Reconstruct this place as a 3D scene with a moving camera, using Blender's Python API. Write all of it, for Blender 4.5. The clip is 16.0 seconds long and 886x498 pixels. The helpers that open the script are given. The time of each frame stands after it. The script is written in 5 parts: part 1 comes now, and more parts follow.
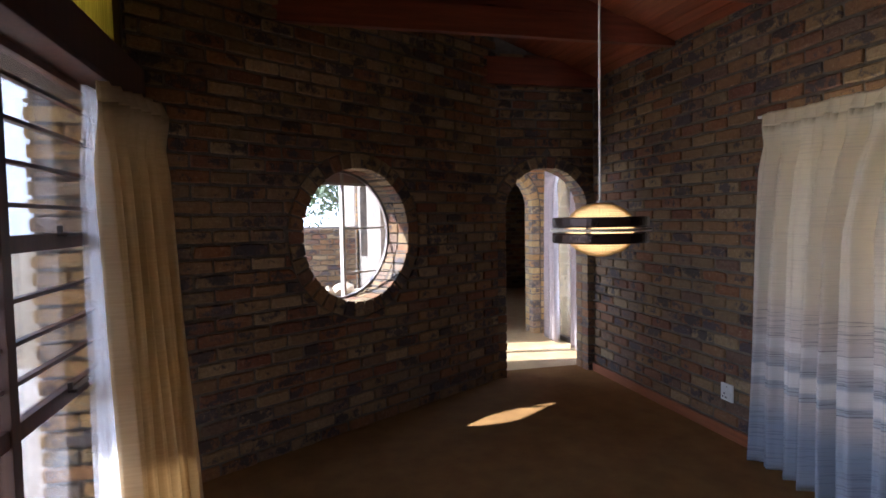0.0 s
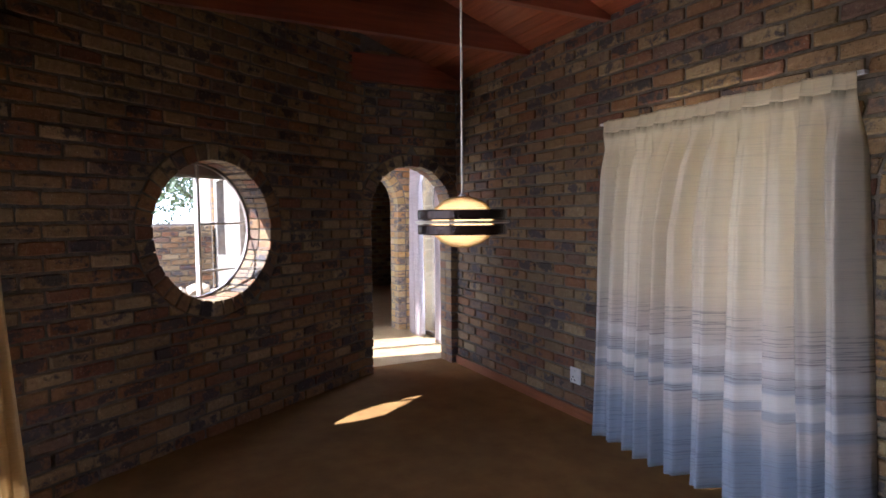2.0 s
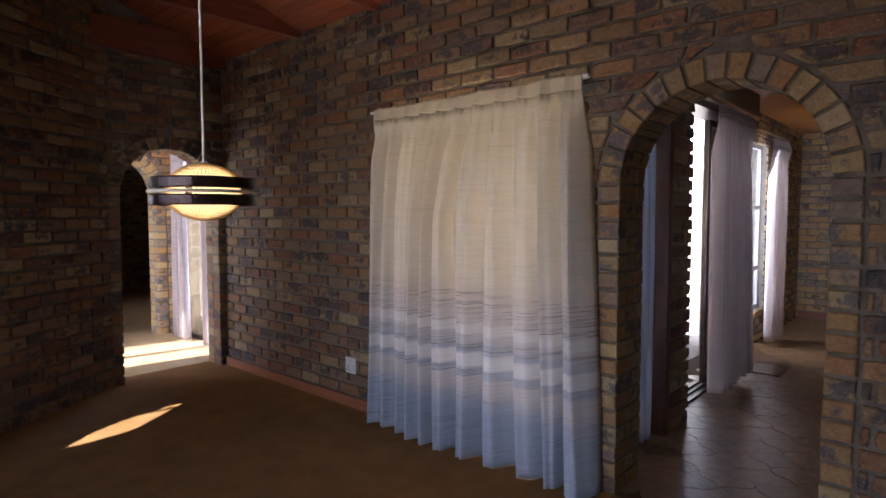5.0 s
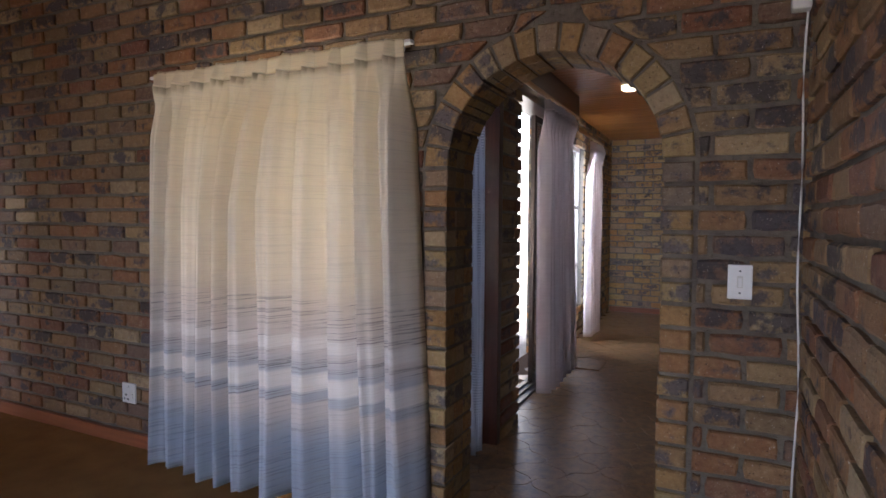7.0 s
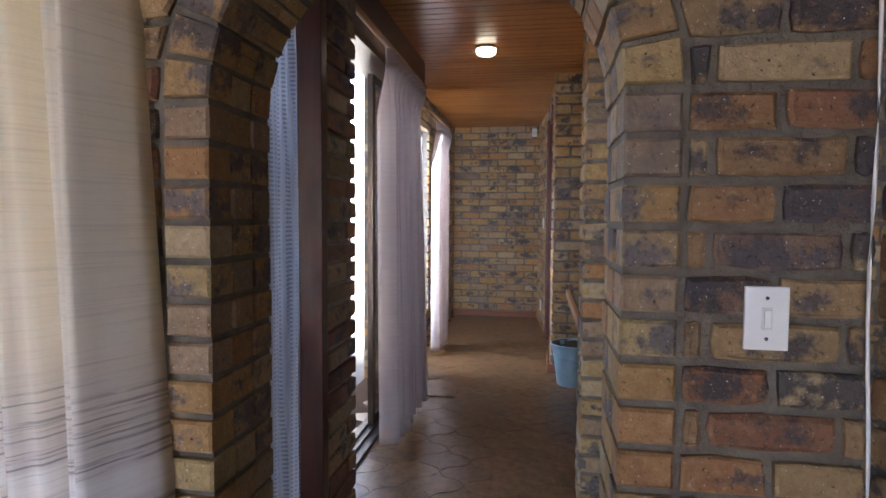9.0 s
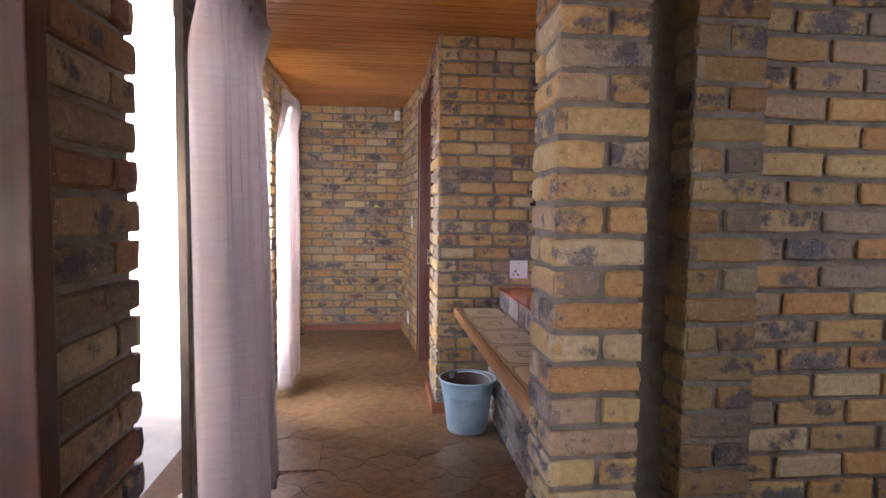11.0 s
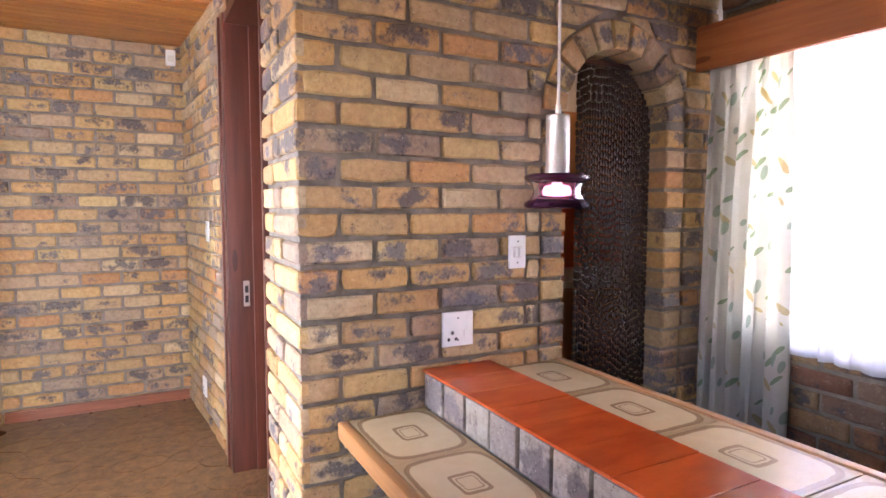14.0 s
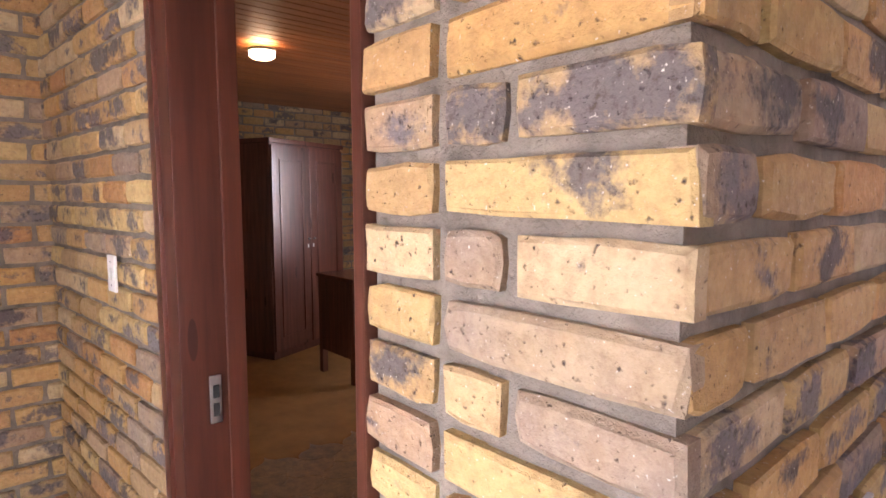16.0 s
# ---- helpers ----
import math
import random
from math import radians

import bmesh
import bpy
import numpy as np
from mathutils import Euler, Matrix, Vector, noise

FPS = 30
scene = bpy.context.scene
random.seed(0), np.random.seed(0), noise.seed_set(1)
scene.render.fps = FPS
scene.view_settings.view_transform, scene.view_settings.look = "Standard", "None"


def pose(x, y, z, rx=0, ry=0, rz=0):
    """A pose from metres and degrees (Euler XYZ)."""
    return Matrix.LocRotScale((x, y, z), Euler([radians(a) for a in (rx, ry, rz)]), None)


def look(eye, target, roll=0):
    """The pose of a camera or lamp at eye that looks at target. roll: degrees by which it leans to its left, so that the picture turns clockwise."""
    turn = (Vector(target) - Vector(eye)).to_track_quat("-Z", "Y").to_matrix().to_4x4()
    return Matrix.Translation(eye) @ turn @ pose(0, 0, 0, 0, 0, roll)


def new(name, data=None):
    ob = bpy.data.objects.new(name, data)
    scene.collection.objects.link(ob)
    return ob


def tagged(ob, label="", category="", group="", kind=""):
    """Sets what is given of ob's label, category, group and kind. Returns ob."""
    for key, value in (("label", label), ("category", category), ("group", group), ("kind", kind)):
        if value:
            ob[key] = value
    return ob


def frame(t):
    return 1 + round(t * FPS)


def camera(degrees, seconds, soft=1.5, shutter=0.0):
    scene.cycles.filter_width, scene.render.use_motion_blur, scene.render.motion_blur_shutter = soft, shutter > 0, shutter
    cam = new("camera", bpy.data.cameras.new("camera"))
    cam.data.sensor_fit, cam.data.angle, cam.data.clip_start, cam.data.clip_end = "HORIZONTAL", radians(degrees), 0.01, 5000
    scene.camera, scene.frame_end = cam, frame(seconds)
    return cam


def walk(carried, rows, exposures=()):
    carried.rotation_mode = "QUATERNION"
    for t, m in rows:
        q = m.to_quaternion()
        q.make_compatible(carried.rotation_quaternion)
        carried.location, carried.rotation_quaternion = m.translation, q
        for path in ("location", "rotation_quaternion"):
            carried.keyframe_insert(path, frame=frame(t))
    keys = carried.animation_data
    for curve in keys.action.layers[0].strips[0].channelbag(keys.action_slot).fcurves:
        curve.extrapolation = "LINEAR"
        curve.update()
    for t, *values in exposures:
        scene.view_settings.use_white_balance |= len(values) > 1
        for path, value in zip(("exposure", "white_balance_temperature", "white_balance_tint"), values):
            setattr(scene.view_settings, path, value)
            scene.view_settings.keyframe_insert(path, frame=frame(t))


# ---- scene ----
SKY, SUN, SUNY = 0.15, 5.0, -0.10
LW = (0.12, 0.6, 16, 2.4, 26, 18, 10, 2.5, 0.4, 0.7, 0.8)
EXPO = [(0, 1.8, 5250, 13), (3, 2.3, 5300, 15), (4, 2.0, 5450, 17), (6.5, 2.35, 5550, 15), (7, 2.4, 5550, 14), (8, 2.6, 5450, 13), (9, 2.95, 5500, 12), (11.5, 3.8, 6050, 22), (12, 3.95, 6100, 25), (12.5, 4.05, 6850, 31), (13.5, 4.4, 6600, 26), (14.5, 4.7, 5850, 19), (15, 4.6, 5900, 20), (15.5, 4.45, 5950, 21), (16, 3.95, 6800, 26)]
from itertools import product

cam = camera(74.75, 16.0, soft=1.6)
ROWS = [
    (0.0, 0.020, 0.035, 1.475, -14.07, -2.97, 0.99),
    (0.5, 0.018, 0.022, 1.472, -17.20, -3.03, 0.85),
    (1.0, 0.017, 0.020, 1.467, -20.33, -3.11, 0.71),
    (1.5, 0.013, 0.021, 1.458, -23.52, -3.13, 0.57),
    (2.0, 0.008, 0.013, 1.454, -27.28, -3.22, 0.49),
    (2.5, 0.006, 0.002, 1.447, -31.21, -3.26, 0.29),
    (3.0, 0.007, -0.006, 1.434, -35.27, -3.33, 0.25),
    (3.5, 0.014, -0.004, 1.421, -38.85, -3.40, 0.20),
    (4.0, 0.029, 0.001, 1.414, -42.28, -3.46, 0.13),
    (6.5, 0.403, 0.132, 1.317, -59.18, -3.06, -0.20),
    (7.0, 0.549, 0.202, 1.306, -64.39, -2.90, -0.35),
    (7.5, 0.789, 0.275, 1.281, -69.47, -2.68, -0.28),
    (8.0, 1.080, 0.356, 1.283, -73.98, -2.67, -0.39),
    (8.5, 1.345, 0.467, 1.270, -78.18, -2.85, -0.49),
    (9.0, 1.612, 0.549, 1.281, -80.63, -3.13, -0.38),
    (11.5, 3.024, 0.828, 1.330, -100.28, -3.82, -0.79),
    (12.0, 3.363, 0.829, 1.325, -103.89, -3.91, -0.85),
    (12.5, 3.658, 0.843, 1.333, -108.09, -3.92, -0.77),
    (13.0, 3.990, 0.822, 1.333, -112.39, -3.97, -0.71),
    (13.5, 4.354, 0.815, 1.349, -115.25, -4.10, -0.43),
    (14.0, 4.722, 0.850, 1.369, -117.72, -4.26, -0.10),
    (14.5, 5.088, 0.855, 1.378, -120.90, -4.49, 0.04),
    (15.0, 5.469, 0.824, 1.413, -122.83, -5.14, 0.56),
    (15.5, 5.820, 0.884, 1.461, -125.43, -5.99, 0.91),
    (16.0, 6.216, 0.907, 1.472, -130.99, -5.38, 0.06),
]
walk(cam, [(t, pose(x, y, z, 90 + pitch, roll, yaw)) for t, x, y, z, yaw, pitch, roll in ROWS],
     exposures=EXPO)

# ---- world, sun and lamps ----
world = bpy.data.worlds.new("sky_world")
scene.world = world
world.use_nodes = True
sky = world.node_tree.nodes.new("ShaderNodeTexSky")
sky.sky_type, sky.sun_disc = "NISHITA", False
sky.sun_elevation, sky.sun_rotation = radians(48), radians(-90)
sky.dust_density = 2.0
world.node_tree.links.new(sky.outputs[0], world.node_tree.nodes["Background"].inputs[0])
world.node_tree.nodes["Background"].inputs[1].default_value = SKY
sun = new("sun", bpy.data.lights.new("sun", "SUN"))
sun.data.energy, sun.data.angle, sun.data.color = SUN, radians(0.5), (1.0, 0.95, 0.87)
sun.matrix_world = look((-6, 4.1, 8), (-6 + math.cos(radians(48)), 4.1 + SUNY, 8 - math.sin(radians(48))))


def window_light(name, eye, target, sx, sy, watts, color=(0.84, 0.91, 1.0)):
    """Sky light standing in a window's opening."""
    ob = new(name, bpy.data.lights.new(name, "AREA"))
    ob.data.shape, ob.data.size, ob.data.size_y = "RECTANGLE", sx, sy
    ob.data.energy, ob.data.color = watts, color
    ob.matrix_world = look(eye, target)
    return ob


# ---- sky light in the openings ----
window_light("window_light_west", (-0.98, 1.6, 1.1), (2, 0.9, 0.7), 2.5, 1.8, LW[0])
window_light("window_light_court", (5.1, 1.75, 1.1), (5.1, 0, 0.0), 1.6, 2.0, LW[1])
window_light("window_light_passage", (6.8, 1.95, 1.2), (9.15, 0.85, 0.5), 1.0, 1.7, LW[2])
window_light("window_light_counter", (5.4, -1.75, 1.45), (5.4, 0, 1.0), 1.6, 1.05, LW[3], (0.96, 0.97, 1.0))
window_light("window_light_banded", (2.93, 2.16, 1.115), (1, 2.16, 1.1), 1.18, 1.58, LW[4], (1.0, 0.96, 0.90))
window_light("window_light_lobby", (3.28, 6.1, 1.1), (1.0, 6.1, 1.0), 0.9, 1.9, LW[5])
window_light("window_light_lobby_west", (1.18, 6.15, 1.2), (4, 6.15, 0.8), 0.9, 1.7, LW[6])
# Bedroom window is out of view, assumed from the wardrobe's sheen.
window_light("window_light_bedroom_assumed", (9.5, -3.5, 1.5), (10.6, -1.0, 0.9), 1.3, 1.1, LW[7])
window_light("window_light_side_door", (3.38, 1.64, 1.1), (3.38, 0, 1.1), 0.56, 2.0, LW[10])
# Lamp in an assumed, unseen opening; it lights the wall beyond the pillar.
window_light("window_light_nook_added", (3.0, -0.86, 1.5), (4.3, -0.8, 1.0), 0.6, 0.9, LW[9])
# Second lamp in the west window, added to brighten the arch wall.
window_light("window_light_west_extra", (-0.95, 0.75, 1.2), (2.7, 0.95, 1.0), 1.0, 1.6, LW[8], (1.0, 0.95, 0.88))


# ---- materials ----
def nodes_of(name, rough=0.6, metal=0.0):
    m = bpy.data.materials.new(name)
    m.use_nodes = True
    nt = m.node_tree
    b = nt.nodes["Principled BSDF"]
    b.inputs["Roughness"].default_value, b.inputs["Metallic"].default_value = rough, metal
    return m, nt, b


def nd(nt, kind, **kw):
    n = nt.nodes.new(kind)
    for k, v in kw.items():
        if k in n.inputs:
            n.inputs[k].default_value = v
    return n


def maths(nt, op, a, b=None, c=None, clamp=False):
    n = nt.nodes.new("ShaderNodeMath")
    n.operation, n.use_clamp = op, clamp
    for i, v in enumerate((a, b, c)):
        if v is None:
            continue
        if isinstance(v, (int, float)):
            n.inputs[i].default_value = v
        else:
            nt.links.new(v, n.inputs[i])
    return n.outputs[0]


def ramp(nt, fac, stops, mode="LINEAR"):
    n = nt.nodes.new("ShaderNodeValToRGB")
    n.color_ramp.interpolation = mode
    els = n.color_ramp.elements
    while len(els) < len(stops):
        els.new(0.5)
    for e, (p, c) in zip(els, stops):
        e.position, e.color = p, (*c, 1) if len(c) == 3 else c
    nt.links.new(fac, n.inputs[0])
    return n.outputs[0]


def blend(nt, fac, a, b, mode="MIX"):
    n = nt.nodes.new("ShaderNodeMix")
    n.data_type, n.blend_type = "RGBA", mode
    for i, v in ((0, fac), (6, a), (7, b)):
        if isinstance(v, (int, float)):
            n.inputs[i].default_value = v
        elif isinstance(v, tuple):
            n.inputs[i].default_value = (*v, 1)
        else:
            nt.links.new(v, n.inputs[i])
    return n.outputs[2]


def noise_of(nt, vec, scale, detail=4.0, rough=0.55):
    n = nd(nt, "ShaderNodeTexNoise", Scale=scale, Detail=detail, Roughness=rough)
    if vec is not None:
        nt.links.new(vec, n.inputs["Vector"])
    return n.outputs[0]


def scaled(nt, vec, sx, sy, sz):
    n = nt.nodes.new("ShaderNodeMapping")
    n.inputs["Scale"].default_value = (sx, sy, sz)
    nt.links.new(vec, n.inputs[0])
    return n.outputs[0]


def bump(nt, b, height, strength=0.3, dist=0.003):
    n = nd(nt, "ShaderNodeBump", Strength=strength, Distance=dist)
    nt.links.new(height, n.inputs["Height"])
    nt.links.new(n.outputs[0], b.inputs["Normal"])


def where(nt):
    return nt.nodes.new("ShaderNodeNewGeometry").outputs["Position"]


def brick_material(name, tones, dark, burn=0.5):
    m, nt, b = nodes_of(name, 0.78)
    g = nt.nodes.new("ShaderNodeNewGeometry")
    oi = nt.nodes.new("ShaderNodeObjectInfo")
    rnd = maths(nt, "FRACT", maths(nt, "ADD", oi.outputs["Random"], g.outputs["Random Per Island"]))
    rnd2 = maths(nt, "FRACT", maths(nt, "MULTIPLY", rnd, 17.31))
    rnd3 = maths(nt, "FRACT", maths(nt, "MULTIPLY", rnd, 91.7))
    rnd4 = maths(nt, "FRACT", maths(nt, "MULTIPLY", rnd, 53.9))
    sh = nt.nodes.new("ShaderNodeCombineXYZ")
    nt.links.new(maths(nt, "MULTIPLY", rnd, 31.0), sh.inputs[0])
    nt.links.new(maths(nt, "MULTIPLY", rnd3, 19.0), sh.inputs[1])
    va = nt.nodes.new("ShaderNodeVectorMath")
    va.operation = "ADD"
    nt.links.new(g.outputs["Position"], va.inputs[0])
    nt.links.new(sh.outputs[0], va.inputs[1])
    pos = va.outputs[0]
    base = ramp(nt, rnd, [((i + 0.0) / len(tones), c) for i, c in enumerate(tones)], "CONSTANT")
    warm = blend(nt, rnd3, tuple(c * 0.55 for c in tones[1]), tuple(min(c * 1.2, 0.7) for c in tones[2]))
    base = blend(nt, maths(nt, "MULTIPLY", maths(nt, "SUBTRACT", noise_of(nt, pos, 11, 5), 0.25, clamp=True), 0.9, clamp=True), base, warm)
    uv = nt.nodes.new("ShaderNodeUVMap")
    sep = nt.nodes.new("ShaderNodeSeparateXYZ")
    nt.links.new(uv.outputs[0], sep.inputs[0])
    ex = maths(nt, "DIVIDE", maths(nt, "ADD", sep.outputs[0], maths(nt, "MULTIPLY_ADD", rnd3, 0.12, -0.06)), 0.085)
    ey = maths(nt, "DIVIDE", maths(nt, "ADD", sep.outputs[1], maths(nt, "MULTIPLY_ADD", rnd4, 0.024, -0.012)), 0.034)
    rr = maths(nt, "SQRT", maths(nt, "ADD", maths(nt, "MULTIPLY", ex, ex), maths(nt, "MULTIPLY", ey, ey)))
    n1 = noise_of(nt, pos, 17, 5, 0.62)
    n2 = noise_of(nt, pos, 70, 4, 0.7)
    thr = maths(nt, "MULTIPLY_ADD", rnd2, 1.5, 1.75 - burn)
    edge = maths(nt, "SUBTRACT", maths(nt, "MULTIPLY_ADD", n1, 3.4, maths(nt, "MULTIPLY", n2, 1.1)), maths(nt, "MULTIPLY_ADD", rr, 0.62, thr))
    mask = maths(nt, "MULTIPLY", maths(nt, "MULTIPLY", edge, 2.0, clamp=True), 0.88)
    burnt = blend(nt, rnd4, dark, tuple(c * 1.9 for c in dark))
    burnt = blend(nt, maths(nt, "MULTIPLY", maths(nt, "SUBTRACT", n2, 0.52, clamp=True), 6, clamp=True), burnt, (0.03, 0.025, 0.025))
    mott = noise_of(nt, pos, 42, 5, 0.7)
    base = blend(nt, maths(nt, "MULTIPLY", maths(nt, "SUBTRACT", mott, 0.42, clamp=True), 2.6, clamp=True), base, blend(nt, 1.0, base, (0.62, 0.56, 0.55), "MULTIPLY"))
    base = blend(nt, maths(nt, "MULTIPLY", maths(nt, "SUBTRACT", 0.40, mott, clamp=True), 2.2, clamp=True), base, (0.62, 0.50, 0.33))
    col = blend(nt, mask, base, burnt)
    sp = noise_of(nt, pos, 170, 2, 0.5)
    col = blend(nt, maths(nt, "MULTIPLY", maths(nt, "SUBTRACT", sp, 0.68, clamp=True), 10, clamp=True), col, (0.66, 0.60, 0.50))
    pit = noise_of(nt, pos, 105, 2, 0.5)
    pits = maths(nt, "MULTIPLY", maths(nt, "SUBTRACT", 0.345, pit, clamp=True), 7, clamp=True)
    col = blend(nt, pits, col, (0.06, 0.04, 0.035))
    nt.links.new(col, b.inputs["Base Color"])
    h = maths(nt, "ADD", maths(nt, "MULTIPLY", n1, 1.2), maths(nt, "MULTIPLY_ADD", n2, 0.7, maths(nt, "MULTIPLY", pits, -1.0)))
    bump(nt, b, maths(nt, "MULTIPLY_ADD", mott, 0.7, h), 0.8, 0.006)
    return m


def plain(name, color, rough=0.6, metal=0.0, var=0.12, scale=8.0, bumpy=0.0, stretch=(1, 1, 1), color2=None, spec=None):
    m, nt, b = nodes_of(name, rough, metal)
    pos = scaled(nt, where(nt), *stretch)
    n = noise_of(nt, pos, scale, 6, 0.6)
    c2 = color2 or tuple(c * (1 - var * 2) for c in color)
    f = maths(nt, "MULTIPLY_ADD", maths(nt, "SUBTRACT", n, 0.5), 2.2, 0.5, clamp=True)
    nt.links.new(blend(nt, f, color, c2), b.inputs["Base Color"])
    nt.links.new(maths(nt, "MULTIPLY_ADD", noise_of(nt, pos, scale * 3.1, 3), 0.22, rough - 0.11, clamp=True), b.inputs["Roughness"])
    if bumpy:
        bump(nt, b, noise_of(nt, pos, scale * 12, 3), bumpy, 0.002)
    if spec is not None:
        b.inputs["Specular IOR Level"].default_value = spec
    return m


def wood(name, light, dark, axis, rough=0.4, island=True, grain=1.0):
    """Boards with grain along one axis; each board has its own tone."""
    m, nt, b = nodes_of(name, rough)
    g = nt.nodes.new("ShaderNodeNewGeometry")
    oi = nt.nodes.new("ShaderNodeObjectInfo")
    rnd = maths(nt, "FRACT", maths(nt, "ADD", oi.outputs["Random"], g.outputs["Random Per Island"]))
    off = nt.nodes.new("ShaderNodeVectorMath")
    off.operation = "ADD"
    comb = nt.nodes.new("ShaderNodeCombineXYZ")
    for i in range(3):
        nt.links.new(maths(nt, "MULTIPLY", rnd, 37.0 + 11 * i), comb.inputs[i])
    nt.links.new(g.outputs["Position"], off.inputs[0])
    nt.links.new(comb.outputs[0], off.inputs[1])
    st = [14 * grain] * 3
    st["xyz".index(axis)] = 0.9
    pos = scaled(nt, off.outputs[0], *st)
    n = noise_of(nt, pos, 2.2, 7, 0.62)
    f = maths(nt, "MULTIPLY_ADD", maths(nt, "SUBTRACT", n, 0.5), 2.4, maths(nt, "MULTIPLY_ADD", rnd, 0.5, 0.25), clamp=True)
    col = blend(nt, f, light, dark)
    kn = nd(nt, "ShaderNodeTexVoronoi", Scale=1.0)
    kp = [7.0] * 3
    kp["xyz".index(axis)] = 1.6
    nt.links.new(scaled(nt, off.outputs[0], *kp), kn.inputs["Vector"])
    knot = maths(nt, "LESS_THAN", kn.outputs["Distance"], 0.09)
    col = blend(nt, maths(nt, "MULTIPLY", knot, 0.7), col, tuple(c * 0.35 for c in dark))
    nt.links.new(col, b.inputs["Base Color"])
    bump(nt, b, n, 0.15, 0.002)
    return m


def cloth(name, col_fn, through_light=0.35, weave=900.0):
    m, nt, b = nodes_of(name, 0.9)
    b.inputs["Specular IOR Level"].default_value = 0.1
    pos = where(nt)
    col = col_fn(nt, pos)
    wv = noise_of(nt, scaled(nt, pos, 1, 1, 5), weave / 6, 2, 0.6)
    col = blend(nt, maths(nt, "MULTIPLY", wv, 0.25), col, blend(nt, 1.0, col, (0.55, 0.52, 0.5), "MULTIPLY"))
    nt.links.new(col, b.inputs["Base Color"])
    bump(nt, b, wv, 0.3, 0.001)
    tr = nt.nodes.new("ShaderNodeBsdfTranslucent")
    nt.links.new(col, tr.inputs[0])
    mix = nt.nodes.new("ShaderNodeMixShader")
    mix.inputs[0].default_value = through_light
    nt.links.new(b.outputs[0], mix.inputs[1])
    nt.links.new(tr.outputs[0], mix.inputs[2])
    nt.links.new(mix.outputs[0], nt.nodes["Material Output"].inputs[0])
    return m


def banded(nt, pos):
    """Cream cloth that passes into blue-grey bands with broken dark threads towards its hem."""
    sep = nt.nodes.new("ShaderNodeSeparateXYZ")
    nt.links.new(pos, sep.inputs[0])
    wob = maths(nt, "MULTIPLY_ADD", noise_of(nt, pos, 3, 2), 0.016, -0.008)
    z = maths(nt, "ADD", sep.outputs[2], wob)
    t = maths(nt, "DIVIDE", z, 2.05)
    cream, pale = (0.80, 0.73, 0.61), (0.82, 0.78, 0.74)
    blue, slate, rose = (0.42, 0.46, 0.53), (0.52, 0.53, 0.56), (0.70, 0.64, 0.60)
    col = ramp(nt, t, [(0.0, blue), (0.13, blue), (0.165, slate), (0.20, rose), (0.232, rose), (0.238, slate), (0.255, slate), (0.26, pale), (0.295, pale), (0.30, slate), (0.345, rose), (0.35, pale),
                       (0.375, pale), (0.38, rose), (0.47, (0.76, 0.69, 0.59)), (0.50, cream), (0.80, (0.82, 0.75, 0.60)), (1.0, (0.80, 0.70, 0.47))])
    weft = noise_of(nt, scaled(nt, pos, 1.2, 1.2, 150), 1.0, 2)
    line = maths(nt, "MULTIPLY", maths(nt, "SUBTRACT", weft, 0.53, clamp=True), 14, clamp=True)
    much = ramp(nt, t, [(0.0, (0.5,) * 3), (0.17, (0.45,) * 3), (0.20, (0.25,) * 3), (0.232, (0.35,) * 3), (0.236, (1.0,) * 3), (0.256, (1.0,) * 3), (0.26, (0.05,) * 3), (0.296, (0.05,) * 3),
                        (0.30, (1.0,) * 3), (0.345, (0.7,) * 3), (0.35, (0.1,) * 3), (0.372, (0.1,) * 3), (0.378, (0.8,) * 3), (0.46, (0.7,) * 3), (0.475, (0.0,) * 3)])
    slub = maths(nt, "MULTIPLY", maths(nt, "SUBTRACT", noise_of(nt, scaled(nt, pos, 5, 5, 70), 2, 2), 0.36, clamp=True), 5, clamp=True)
    f = maths(nt, "MULTIPLY", maths(nt, "MULTIPLY", line, much), maths(nt, "MULTIPLY", slub, 0.75))
    col = blend(nt, f, col, (0.10, 0.095, 0.105))
    pick = noise_of(nt, scaled(nt, pos, 4, 4, 240), 1.0, 3)
    return blend(nt, maths(nt, "MULTIPLY", maths(nt, "SUBTRACT", pick, 0.5, clamp=True), 1.6, clamp=True), col, (0.48, 0.43, 0.37))


def one_tone(c, c2):
    return lambda nt, pos: blend(nt, noise_of(nt, scaled(nt, pos, 2, 2, 40), 3, 3), c, c2)


def ribbed(c, c2):
    return lambda nt, pos: blend(nt, maths(nt, "MULTIPLY_ADD", maths(nt, "SUBTRACT", noise_of(nt, scaled(nt, pos, 45, 45, 2.0), 1.5, 3), 0.5), 3.0, 0.5, clamp=True), c, c2)


def checked(nt, pos):
    sep = nt.nodes.new("ShaderNodeSeparateXYZ")
    nt.links.new(pos, sep.inputs[0])
    a = maths(nt, "GREATER_THAN", maths(nt, "SINE", maths(nt, "MULTIPLY", sep.outputs[2], 420.0)), 0.2)
    c = maths(nt, "GREATER_THAN", maths(nt, "SINE", maths(nt, "MULTIPLY", sep.outputs[0], 500.0)), 0.1)
    f = maths(nt, "MULTIPLY", a, c)
    return blend(nt, maths(nt, "MULTIPLY_ADD", f, 0.7, 0.1), (0.84, 0.84, 0.86), (0.40, 0.40, 0.46))


